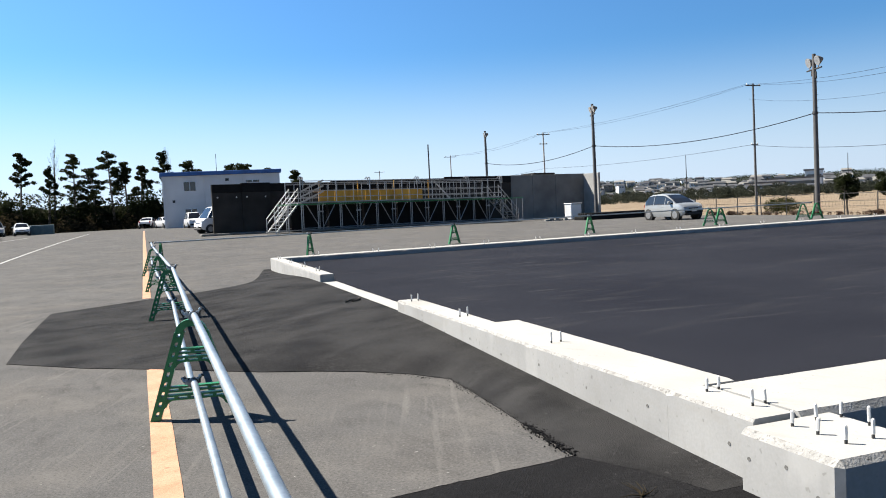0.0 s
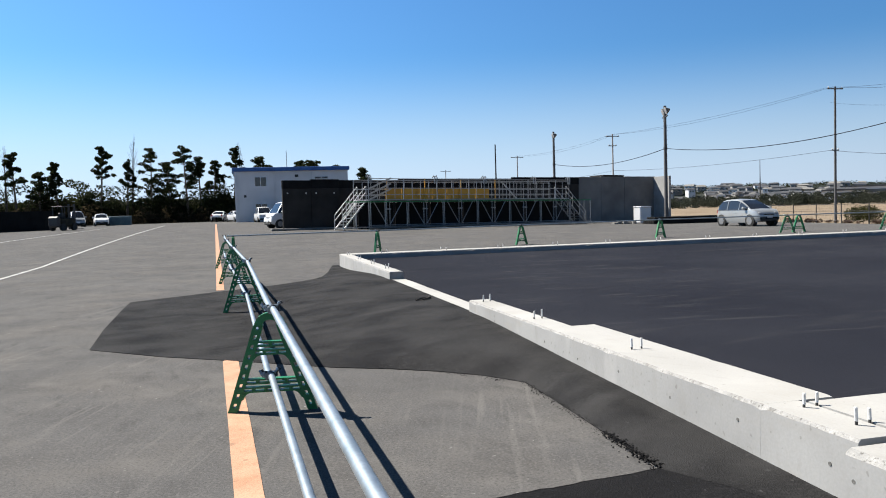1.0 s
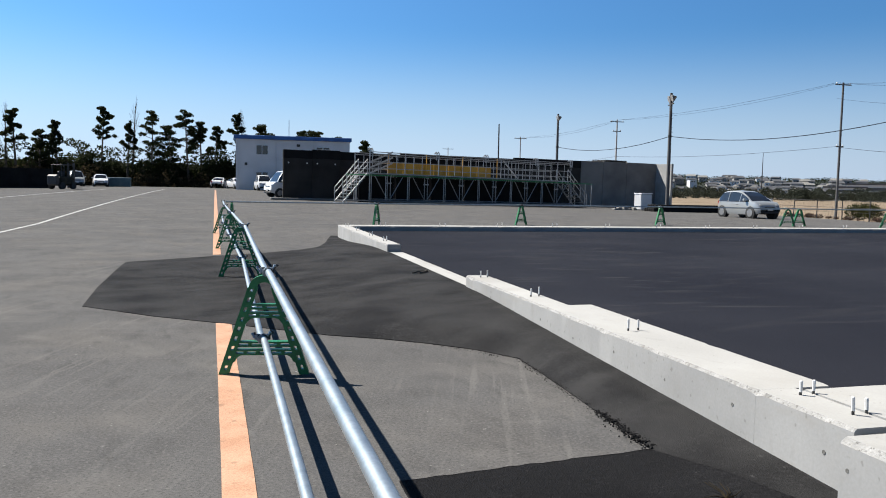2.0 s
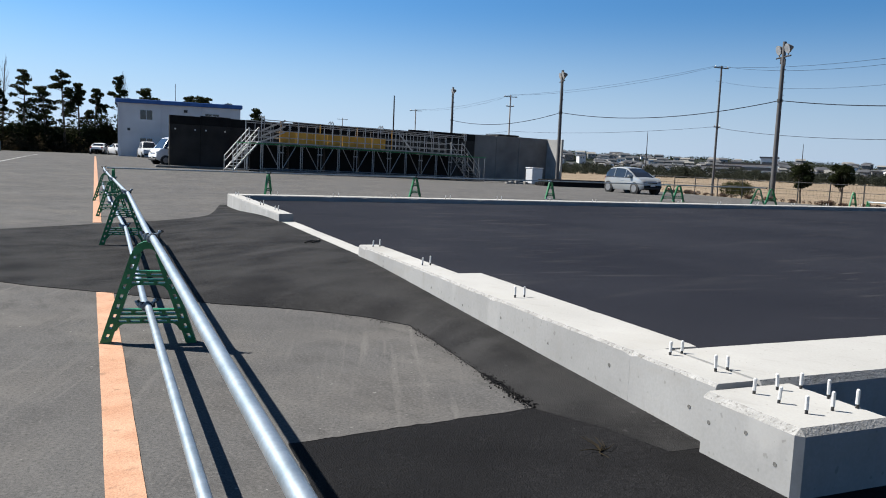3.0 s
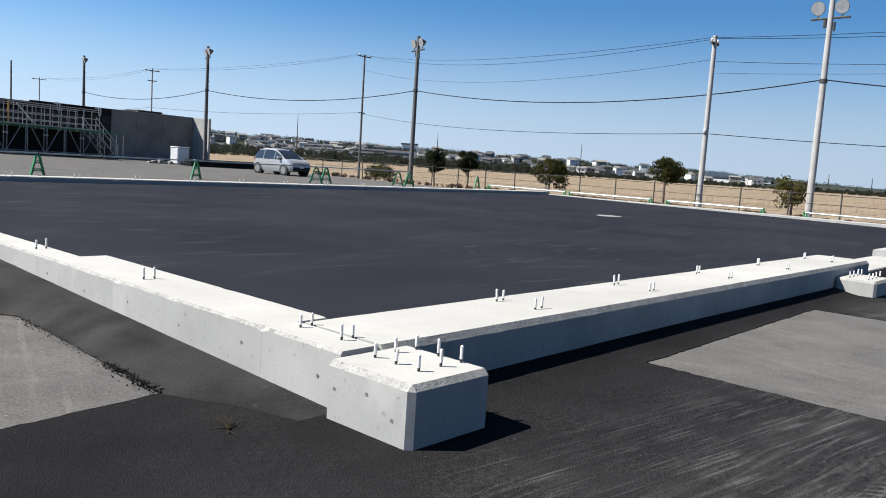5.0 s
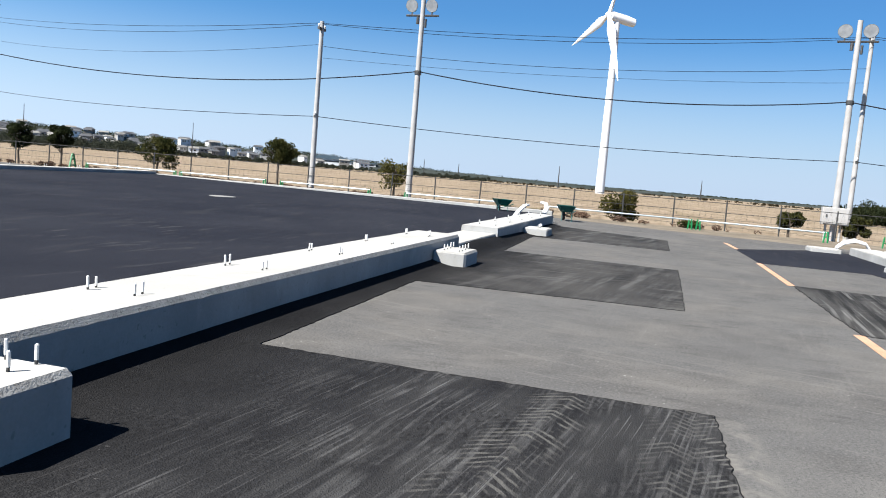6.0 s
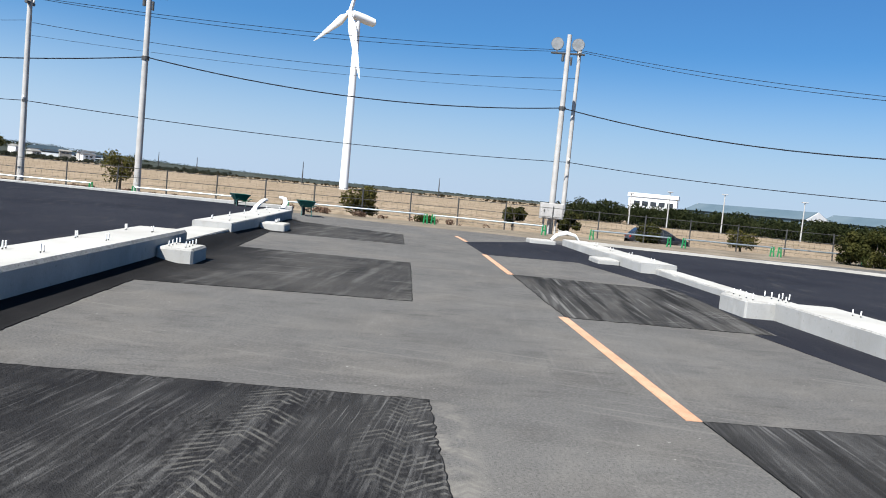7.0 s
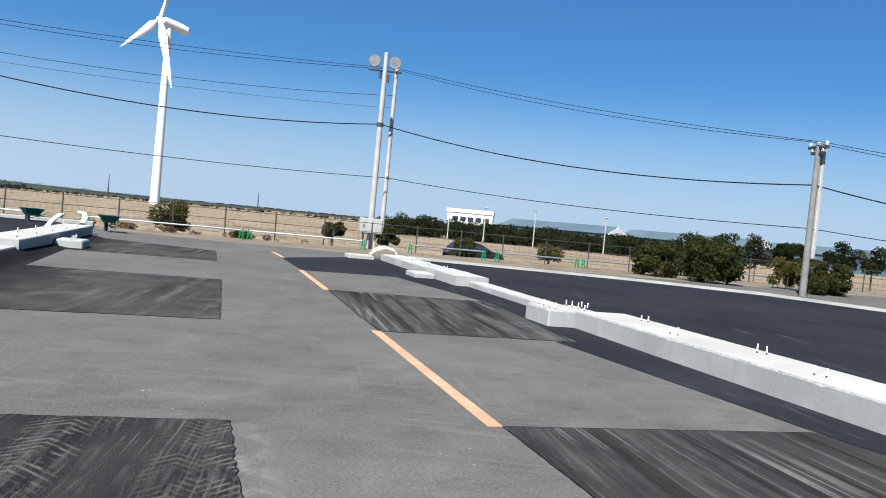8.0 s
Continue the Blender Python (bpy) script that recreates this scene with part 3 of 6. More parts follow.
def long_ramp():
    """The new asphalt along the front beam, rising to its low threshold."""
    bm = bmesh.new()
    xs = [4.0 + 0.35 * k for k in range(61)]
    us = [0, .2, .4, .6, .8, 1]
    rows = []
    for x in xs:
        knots = ((4, 0.045), (4.7, 0.055), (7.2, 0.07), (11.5, 0.06), (13, 0.1), (14.4, 0.16), (16, 0.12), (20, 0.05), (25.2, 0.04))
        rise = next(a[1] + (b[1] - a[1]) * (x - a[0]) / (b[0] - a[0]) for a, b in zip(knots, knots[1:]) if x <= b[0] + 1e-6)
        y0 = 3.62
        rows.append([bm.verts.new((x, y0 + (3.985 - y0) * u + (rng.gauss(0, 0.012) if u == 0 else 0), 0.0056 + rise * u * u * (3 - 2 * u))) for u in us])
    for a, b in zip(rows, rows[1:]):
        for k in range(len(us) - 1):
            bm.faces.new((a[k], b[k], b[k + 1], a[k + 1]))
    low = [bm.verts.new((r[0].co.x, r[0].co.y, -0.02)) for r in rows]
    for k in range(len(rows) - 1):
        bm.faces.new((low[k], low[k + 1], rows[k + 1][0], rows[k][0]))
    solid("asphalt_ramp", bm, TRACKED, "dark new asphalt strip rising along a concrete beam", "asphalt ramp", "structure", smooth=True)


long_ramp()


def line(name, a, b, width, material, label):
    """A painted strip with slightly worn edges that follows the yard."""
    bm = bmesh.new()
    a, b = Vector(a), Vector(b)
    d = b - a
    side = Vector((-d.y, d.x)).normalized() * width / 2
    n = max(2, int(d.length / 0.3))
    rows = []
    for k in range(n + 1):
        c = a + d * k / n
        row = []
        for f, h in ((-1, -0.01), (-1, 0.0045), (1, 0.0045), (1, -0.01)):
            q = c + side * f * (1 + rng.gauss(0, 0.012))
            row.append(bm.verts.new((q.x, q.y, h + lift(q.x, q.y))))
        rows.append(row)
    for p, q in zip(rows, rows[1:]):
        for k in range(3):
            bm.faces.new((p[k], p[k + 1], q[k + 1], q[k]))
    bm.faces.new(rows[0]), bm.faces.new(rows[-1][::-1])
    bmesh.ops.recalc_face_normals(bm, faces=bm.faces)
    return solid(name, bm, material, label, "painted line", "structure")


for a, b in (((0.855, -1.1), (0.607, 9.1)), ((0.41, 16.8), (-0.95, 88.0))):
    line("orange_line", a, b, 0.15, ORANGE, "faded orange painted line on the asphalt")
for a, b in (((5.84, -1.1), (9.8, -1.12)), ((14.22, -1.18), (18.2, -1.18)), ((22.2, -1.16), (24.6, -1.06))):
    line("orange_line", a, b, 0.105, ORANGE, "faded orange painted line on the asphalt")
line("white_line", (-12.15, 40.0), (-10.9, 82.0), 0.12, WHITE_LINE, "faint white painted line on the asphalt")
line("white_line", (-4.75, 4.0), (-6.08, 88.0), 0.11, WHITE_LINE, "long white painted line on the asphalt")


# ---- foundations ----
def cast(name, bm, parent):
    """Cast concrete: formed sides, a paler top with sunlight painted in, and rough chamfers."""
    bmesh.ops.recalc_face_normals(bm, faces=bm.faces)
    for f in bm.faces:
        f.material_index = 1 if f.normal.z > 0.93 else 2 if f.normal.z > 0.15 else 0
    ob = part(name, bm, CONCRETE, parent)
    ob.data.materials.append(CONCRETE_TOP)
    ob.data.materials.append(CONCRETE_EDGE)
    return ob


def beam(parent, x0, y0, x1, y1, z, bevel=0.018):
    """A cast beam whose top edges are worn and slightly chipped."""
    along_x = x1 - x0 > y1 - y0
    a0, a1, c0, c1 = (x0, x1, y0, y1) if along_x else (y0, y1, x0, x1)
    n = max(2, int((a1 - a0) / 0.06))
    bm = bmesh.new()
    rows = []
    for k in range(n + 1):
        a = a0 + (a1 - a0) * k / n
        w0 = 0.003 * noise.noise((a * 1.7, c0, 1.0)) if 0 < k < n else 0
        w1 = 0.003 * noise.noise((a * 1.3, c1, 5.0)) if 0 < k < n else 0
        b0, b1 = (bevel + 0.004 * noise.noise((a * 7, c, 3.0)) + (0.05 if bevel < 0.03 else 0.012) * max(0, noise.noise((a * 6.1, c, 8.0)) - 0.22) for c in (c0, c1))
        sec = [(c0 + w0, -0.15), (c0 + w0, z - b0), (c0 + w0 + b0 * 0.8, z), (c1 - w1 - b1 * 0.8, z), (c1 - w1, z - b1), (c1 - w1, -0.15)]
        rows.append([bm.verts.new((a, c, h) if along_x else (c, a, h)) for c, h in sec])
    for p, q in zip(rows, rows[1:]):
        for i in range(6):
            bm.faces.new((p[i], p[(i + 1) % 6], q[(i + 1) % 6], q[i]))
    bm.faces.new(rows[0]), bm.faces.new(rows[-1][::-1])
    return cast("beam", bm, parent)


def bolt_mesh():
    bm = bmesh.new()
    rod(bm, (0, 0, -0.02), (0, 0, 0.022), 0.0075, seg=8)
    bare = len(bm.faces)
    rod(bm, (0, 0, 0.02), (0, 0, 0.085), 0.009, seg=8)
    rod(bm, (0, 0, 0.085), (0, 0, 0.09), 0.009, 0.005, seg=8)
    for f in list(bm.faces)[:bare]:
        f.material_index = 1
    me = finish("anchor_bolt", bm, CAP)
    me.materials.append(STEEL_DARK)
    return me


BOLT = bolt_mesh()


def bolt(parent, x, y, z):
    ob = new("anchor_bolt", BOLT)
    ob.matrix_world = pose(x, y, z, rng.uniform(-3, 3), rng.uniform(-3, 3), rng.uniform(0, 90)) @ Matrix.Diagonal((1, 1, rng.uniform(0.85, 1.1), 1))
    ob.parent = parent


def pair(parent, x, y, z, dx=0.05, dy=0.05):
    bolt(parent, x - dx, y - dy, z)
    bolt(parent, x + dx, y + dy, z)


f1 = thing("concrete_foundation", "new pale concrete strip foundation with anchor bolts", "foundation", kind="structure")
TOP = 0.33
beam(f1, 3.43, 3.98, 3.70, 4.679, TOP)
beam(f1, 3.43, 4.68, 3.93, 7.72, TOP)
beam(f1, 3.43, 7.721, 3.70, 10.15, TOP)
beam(f1, 3.45, 10.152, 3.72, 15.1, 0.19)
beam(f1, 3.42, 15.102, 3.68, 22.0, TOP)
beam(f1, 3.682, 21.5, 30.4, 22.1, TOP - 0.003)
beam(f1, 3.702, 3.94, 13.2, 4.66, TOP + 0.004, 0.04)
beam(f1, 13.202, 3.99, 16.5, 4.68, 0.17)
beam(f1, 16.502, 3.95, 25.5, 4.70, 0.285)
beam(f1, 30.402, 4.6, 30.75, 22.0, 0.225)
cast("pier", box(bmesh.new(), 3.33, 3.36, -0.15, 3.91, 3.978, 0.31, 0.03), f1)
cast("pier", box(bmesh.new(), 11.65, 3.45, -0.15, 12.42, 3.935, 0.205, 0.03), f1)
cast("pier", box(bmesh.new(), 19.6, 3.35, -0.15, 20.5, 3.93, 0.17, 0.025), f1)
for x, y in ((3.55, 3.85), (3.55, 3.695), (3.55, 3.535), (3.71, 3.535), (3.86, 3.53), (3.855, 3.685), (3.86, 3.855), (3.72, 3.87)):
    bolt(f1, x, y, 0.31)
for y in (4.18, 4.547, 6.43, 8.3, 9.93):
    pair(f1, 3.645 if y < 8 else 3.585, y, TOP, 0.044, 0.004)
for y in (16.0, 17.6, 19.4, 21.2):
    pair(f1, 3.55, y, TOP, 0.028, -0.016)
for k in range(12):
    if not 5 <= k <= 6:
        top = TOP if k < 5 else 0.285
        pair(f1, 5.425 + 1.7 * k, 4.163, top, 0.045, 0.004)
        pair(f1, 5.425 + 1.7 * k, 4.515, top, 0.048, 0.007)
for k in range(16):
    pair(f1, 4.6 + 1.65 * k, 21.8, TOP, 0.08, 0.02)
for k in range(4):
    bolt(f1, 11.78 + 0.18 * k, 3.58, 0.205)
    bolt(f1, 11.78 + 0.18 * k, 3.8, 0.205)
    bolt(f1, 19.75 + 0.2 * k, 3.6, 0.17)
HOLE = surf("dark_tie_hole", (0.085, 0.083, 0.078), (0.12, 0.117, 0.11), 9, 60, 0.9, bump=0)
hole = finish("tie_hole", rod(bmesh.new(), (-0.0015, 0, 0), (0.004, 0, 0), 0.011, seg=10), HOLE)
for x, y, z in [(3.43, 4.16 + 0.72 * k, 0.16 + 0.035 * (k % 2)) for k in range(9)] + [(3.33, 3.48, 0.12), (3.33, 3.66, 0.2), (3.33, 3.9, 0.17), (3.42, 17.2, 0.2), (3.42, 19.0, 0.2)]:
    ob = new("tie_hole", hole)
    ob.location, ob.parent = (x, y, z), f1
bm = bmesh.new()
slab(bm, [(3.69, 4.65), (30.41, 4.65), (30.41, 21.51), (3.67, 21.51)], -0.1, 0.1)
for v in bm.verts:
    if v.co.z > 0 and v.co.y > 20:
        v.co.z = 0.2
solid("asphalt_floor", bm, PAD_ASPHALT, "dark smooth asphalt pad inside the foundation", "asphalt floor", "structure")
bm = bmesh.new()
rod(bm, (20.2, 12.3, 0.12), (20.2, 12.3, 0.154), 0.35, seg=20)
solid("manhole_cover", bm, CURB, "round pale manhole cover set in dark asphalt", "manhole cover")

f2 = thing("concrete_foundation", "second pale concrete strip foundation with anchor bolts", "foundation", kind="structure")
T2 = 0.25
beam(f2, -2.0, -5.0, 11.1, -4.22, T2)
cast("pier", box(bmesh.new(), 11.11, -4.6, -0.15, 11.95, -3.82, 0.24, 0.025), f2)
beam(f2, 11.112, -5.0, 17.0, -4.605, 0.12)
beam(f2, 17.002, -5.05, 19.6, -4.3, 0.22)
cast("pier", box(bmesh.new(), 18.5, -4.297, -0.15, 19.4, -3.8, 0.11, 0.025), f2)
beam(f2, 19.602, -5.05, 24.78, -4.32, 0.2)
for k in range(9):
    pair(f2, 2.2 + 1.15 * k, -4.5 - 0.3 * (k % 2), T2, 0.05, 0.02)
for k in range(4):
    bolt(f2, 11.2 + 0.2 * k, -3.95, 0.24)
    bolt(f2, 11.2 + 0.2 * k, -4.4, 0.24)
    pair(f2, 17.5 + 1.6 * k, -4.7, 0.21, 0.05, 0.02)
bm = bmesh.new()
slab(bm, [(-2, -4.99), (25.0, -4.99), (24.4, -6.9), (22.9, -11.6), (20.6, -15.0), (14.0, -17.6), (-2, -21)], -0.1, 0.1)
solid("asphalt_floor", bm, PAD_ASPHALT, "dark smooth asphalt pad inside the second foundation", "asphalt floor", "structure")
bm = bmesh.new()
edge = [(25.3, -5.3), (24.5, -6.9), (23.0, -11.6), (20.7, -15.1), (14.0, -17.75)]
tube(bm, [(x, y, 0.05) for x, y in edge], 0.13, 4)
solid("curb", bm, CURB, "pale concrete curb along the asphalt pad", "curb", "structure")


# ---- barricade stands and pipes ----
def stand():
    """A-shaped stand of two perforated legs, an arched top and two slotted cross bars. It faces along y."""
    st = thing("barricade_stand", "green painted steel A-shaped barricade stand", "barricade stand", group="barricade stands")
    H, W, T = 0.72, 0.29, 0.03
    for s in (-1, 1):
        bm = bmesh.new()
        n = 9
        ts = sorted([k / n for k in range(n + 1)] + [(k + 0.55) / n for k in range(n)])
        grid = {}
        for i, t in enumerate(ts):
            for j, o in enumerate((-0.036, -0.011, 0.011, 0.036)):
                for m, yy in enumerate((-T, T)):
                    grid[i, j, m] = bm.verts.new((s * (W - (W - 0.082) * t + o), yy, 0.64 * t))
        cells = {(i, j) for i in range(len(ts) - 1) for j in range(3) if not (j == 1 and i % 2 == 1)}
        for i, j in cells:
            for m in (0, 1):
                bm.faces.new((grid[i, j, m], grid[i + 1, j, m], grid[i + 1, j + 1, m], grid[i, j + 1, m]))
            for (di, dj), (p, q) in {(-1, 0): ((0, 0), (0, 1)), (1, 0): ((1, 0), (1, 1)), (0, -1): ((0, 0), (1, 0)), (0, 1): ((0, 1), (1, 1))}.items():
                if (i + di, j + dj) not in cells:
                    bm.faces.new((grid[i + p[0], j + p[1], 0], grid[i + q[0], j + q[1], 0], grid[i + q[0], j + q[1], 1], grid[i + p[0], j + p[1], 1]))
        bmesh.ops.recalc_face_normals(bm, faces=bm.faces)
        part("leg", bm, GREEN, st)
    bm = bmesh.new()
    ring = []
    for k in range(13):
        a = math.pi * k / 12
        row = []
        for r, yy in ((0.112, -T), (0.112, T), (0.056, T), (0.056, -T)):
            row.append(bm.verts.new((r * math.cos(a), yy, 0.63 + r * 0.9 * math.sin(a))))
        ring.append(row)
    for a, b in zip(ring, ring[1:]):
        for i in range(4):
            bm.faces.new((a[i], b[i], b[(i + 1) % 4], a[(i + 1) % 4]))
    bm.faces.new(ring[0]), bm.faces.new(ring[-1][::-1])
    bmesh.ops.recalc_face_normals(bm, faces=bm.faces)
    part("arch", bm, GREEN, st)
    for z, half in ((0.165, 0.225), (0.225, 0.205), (0.44, 0.14), (0.5, 0.12)):
        bm = bmesh.new()
        box(bm, -half, -T * 0.9, z - 0.02, half, T * 0.9, z - 0.008)
        box(bm, -half, -T * 0.9, z + 0.008, half, T * 0.9, z + 0.02)
        m = max(2, int(half * 2 / 0.09))
        for k in range(m + 1):
            x = -half + 2 * half * k / m
            box(bm, max(-half, x - 0.012), -T * 0.85, z - 0.008, min(half, x + 0.012), T * 0.85, z + 0.008)
        part("cross_bar", bm, GREEN, st)
    for s in (-1, 1):
        for z, half, drop in ((0.146, 0.232, 0.07), (0.42, 0.146, 0.05)):
            bm = bmesh.new()
            arc = [(half, z), (half - 0.085, z)]
            for k in range(1, 5):
                a = math.pi / 2 * k / 5
                arc.append((half - 0.085 + 0.085 * math.sin(a) * 0.75, z - drop * (1 - math.cos(a))))
            arc.append((half + 0.018, z - drop))
            front = [bm.verts.new((s * x, -T * 0.8, h)) for x, h in arc]
            back = [bm.verts.new((s * x, T * 0.8, h)) for x, h in arc]
            bm.faces.new(front), bm.faces.new(back[::-1])
            for k in range(len(arc)):
                bm.faces.new((front[k], front[(k + 1) % len(arc)], back[(k + 1) % len(arc)], back[k]))
            bmesh.ops.recalc_face_normals(bm, faces=bm.faces)
            part("gusset", bm, GREEN, st)
    return st


def pipe(a, b, label="galvanised scaffold pipe resting on barricade stands"):
    """A hollow scaffold tube with a bright clamp at its start and a dark one at its end."""
    a, b = Vector(a), Vector(b)
    p = thing("scaffold_pipe", label, "pipe", group="barricade pipes")
    way = (b - a).normalized()
    bm = bmesh.new()
    rod(bm, a, b, 0.0243, seg=18, caps=False)
    rod(bm, b, a, 0.0215, seg=18, caps=False)
    part("tube", bm, GALV, p, smooth=True)
    part("plug", rod(bmesh.new(), a + way * 0.02, a + way * 0.03, 0.0216, seg=14), RUBBER, p, "dark hollow pipe end")
    side = way.cross(Vector((0, 0, 1))).normalized()
    up = Vector((0, 0, 1))
    for c, m, lab in ((a + way * 0.035, GALV, "bright steel pipe clamp"), (b - way * 0.035, STEEL_DARK, "dark steel pipe clamp")):
        bm = bmesh.new()
        for d in (-0.024, 0.008):
            rod(bm, c + way * d, c + way * (d + 0.018), 0.0315, seg=16)
        rod(bm, c - way * 0.026, c + way * 0.026, 0.0285, seg=16)
        for s in (-1, 1):
            ear = c + side * s * 0.036 + up * 0.012
            rod(bm, ear - up * 0.02, ear + up * 0.02, 0.013, seg=8)
        stem = c + side * 0.036 + up * 0.012
        rod(bm, stem, stem + side * 0.03 + up * 0.04, 0.006, seg=6)
        rod(bm, stem + side * 0.022 + up * 0.028, stem + side * 0.03 + up * 0.04, 0.012, seg=6)
        stem = c - side * 0.036 + up * 0.012
        rod(bm, stem, stem - side * 0.03 + up * 0.02, 0.007, seg=6)
        rod(bm, stem - side * 0.012 - way * 0.008, stem - side * 0.03 + up * 0.03 + way * 0.012, 0.009, seg=6)
        part("clamp", bm, m, p, lab)
    return p


st0 = stand()
row = [(0.915, 6.9), (0.82, 13.05), (0.68, 18.3), (0.51, 23.4)]
st0.matrix_world = pose(row[0][0], row[0][1], 0, 0, 0, -8)
for x, y in row[1:] + [(1.02, 2.05)]:
    copy_thing(st0, pose(x, y, 0.008 if 10 < y < 16 else 0, 0, 0, rng.uniform(-8, 0)))
for x, y, r in ((5.6, 28.3, 58), (11.25, 29.0, 25), (17.5, 29.6, 20), (23.4, 29.4, -25), (24.3, 29.8, -5), (28.1, 28.9, -30), (29.0, 29.0, -10), (32.4, 27.4, 10), (0.7, 28.4, 80)):
    copy_thing(st0, pose(x, y, 0, 0, 0, r))
ends = [(1.0, 2.18), (0.925, 6.9), (0.862, 13.05), (0.68, 18.3), (0.51, 23.4), (0.4, 28.4)]
for k, ((x0, y0), (x1, y1)) in enumerate(zip(ends, ends[1:])):
    pipe((x0, y0 - 0.06, 0.754), (x1 + 0.015, y1 + 0.02, 0.757))
    pipe((x0 - 0.033, y0 - 0.1, 0.272), (x1 - 0.018, y1 - 0.02, 0.275))
far_ends = [(0.6, 28.4), (5.6, 28.3), (11.2, 29.0), (17.5, 29.6), (23.4, 29.5), (28.6, 29.0)]
for (x0, y0), (x1, y1) in zip(far_ends, far_ends[1:]):
    pipe((x0 - 0.1, y0, 0.754), (x1 + 0.1, y1, 0.754))

# ---- drain ----
drain = thing("drain_grate", "steel drain grate in a pale concrete frame", "drain grate", (1.69, 3.5, 0.0), 3)
for x0, y0, x1, y1 in ((-0.24, 0.2, 0.24, 0.27), (-0.24, -0.27, 0.24, -0.2), (-0.24, -0.199, -0.17, 0.199), (0.17, -0.199, 0.24, 0.199)):
    part("frame_side", box(bmesh.new(), x0, y0, -0.05, x1, y1, 0.022, 0.006), CURB, drain)
for k in range(9):
    part("bar", box(bmesh.new(), -0.16 + 0.04 * k - 0.004, -0.2, -0.03, -0.16 + 0.04 * k + 0.004, 0.2, 0.016), GALV, drain)
for k in range(7):
    part("bar", box(bmesh.new(), -0.17, -0.18 + 0.06 * k - 0.004, -0.03, 0.17, -0.18 + 0.06 * k + 0.004, 0.0135), GALV, drain)
part("pit", box(bmesh.new(), -0.17, -0.2, -0.01, 0.17, 0.2, 0.0095), TAR, drain)


# ---- poles and cables ----
def light_pole(x, y, h, label="tall grey light pole with two round floodlights", lean=0.0, z=0.0, facing=(-0.9, -0.45), material=None):
    p = thing("light_pole", label, "light pole", (x, y, z), group="light poles")
    part("shaft", tube(bmesh.new(), [(0, 0, -0.4), (0.0, 0, h * 0.5), (lean, 0, h)], [0.145, 0.125, 0.1], 14), material or POLE_GREY, p, smooth=True)
    f = Vector((*facing, 0)).normalized()
    s = Vector((-f.y, f.x, 0))
    a = Vector((lean * 0.9, 0, h * 0.905))
    bm = bmesh.new()
    rod(bm, a - s * 0.75, a + s * 0.75, 0.045, seg=6)
    rod(bm, a - s * 0.2 + Vector((0, 0, -0.35)), a - s * 0.2 + Vector((0, 0, -0.05)), 0.07, seg=8)
    rod(bm, a + s * 0.17 + Vector((0, 0, -0.5)), a + s * 0.17 + Vector((0, 0, -0.15)), 0.05, seg=8)
    part("crossarm", bm, STEEL_DARK, p)
    for k in (-0.5, 0.42):
        c = a + s * k + Vector((0, 0, 0.42))
        d = (f + Vector((0, 0, -0.3))).normalized()
        head = part("floodlight", tube(bmesh.new(), [c - d * 0.28, c - d * 0.2, c - d * 0.02, c + d * 0.06], [0.06, 0.12, 0.25, 0.28], 14), POLE_MID, p, "round grey floodlight", smooth=True)
        part("lens", tube(bmesh.new(), [c + d * 0.055, c + d * 0.075], 0.262, 14), LAMP_GLASS, head, smooth=True)
        part("bracket", rod(bmesh.new(), a + s * k, c - d * 0.12, 0.03, seg=6), STEEL_DARK, p)
    part("band", rod(bmesh.new(), (lean * 0.55, 0, 5.42), (lean * 0.55, 0, 5.58), 0.15, seg=12), STEEL_DARK, p)
    for k in range(5):
        part("step_bolt", rod(bmesh.new(), (0.1, 0, 5.8 + 0.35 * k), (0.2, -0.05, 5.8 + 0.35 * k), 0.012, seg=6), STEEL_DARK, p)
    return p


def utility_pole(x, y, h, arms, r=0.13, z=0.0, label="slim grey utility pole with crossarms", material=None):
    p = thing("utility_pole", label, "utility pole", (x, y, z), group="utility poles")
    part("shaft", tube(bmesh.new(), [(0, 0, min(-0.1, gz(x) - 0.3)), (0, 0, h)], [r, r * 0.7], 12), material or POLE_GREY, p, smooth=True)
    for az, half in arms:
        arm = part("crossarm", box(bmesh.new(), -half, -0.05, az - 0.05, half, 0.05, az + 0.05), STEEL_DARK, p)
        for k in (-0.85, 0.0, 0.85):
            part("insulator", tube(bmesh.new(), [(k * half, 0, az + 0.05), (k * half, 0, az + 0.13), (k * half, 0, az + 0.2)], [0.03, 0.06, 0.03], 8), CAP, arm)
    return p


light_pole(34.9, 34.8, 8.7, facing=(-1, 0.3), material=POLE_DARK)
light_pole(32.5, 54.2, 8.7, facing=(-1, 0.3), material=POLE_DARK)
light_pole(31.6, 73.3, 8.7, facing=(-1, 0.3), material=POLE_DARK)
light_pole(34.1, 11.4, 8.75, facing=(-1, 0.1))
light_pole(36.3, -6.2, 8.75, facing=(-1, 0.2))
utility_pole(57.4, 65.0, 12.1, ((11.9, 0.9), (6.0, 0.4)), material=POLE_DARK)
utility_pole(51.6, 99.7, 11.0, ((10.7, 1.0), (9.4, 0.6)))
utility_pole(53.1, 141.0, 11.0, ((10.7, 1.2),))
utility_pole(52.4, 189.7, 11.0, ((10.7, 1.3),))
utility_pole(35.8, 103.2, 10.0, (), 0.12, label="bare slim dark mast without crossarms", material=STEEL_DARK)
utility_pole(33.6, 15.8, 7.43, ((7.1, 0.35), (3.3, 0.12)), 0.13)
utility_pole(38.3, -7.15, 8.6, ((8.3, 0.3), (3.25, 0.12)), 0.12)
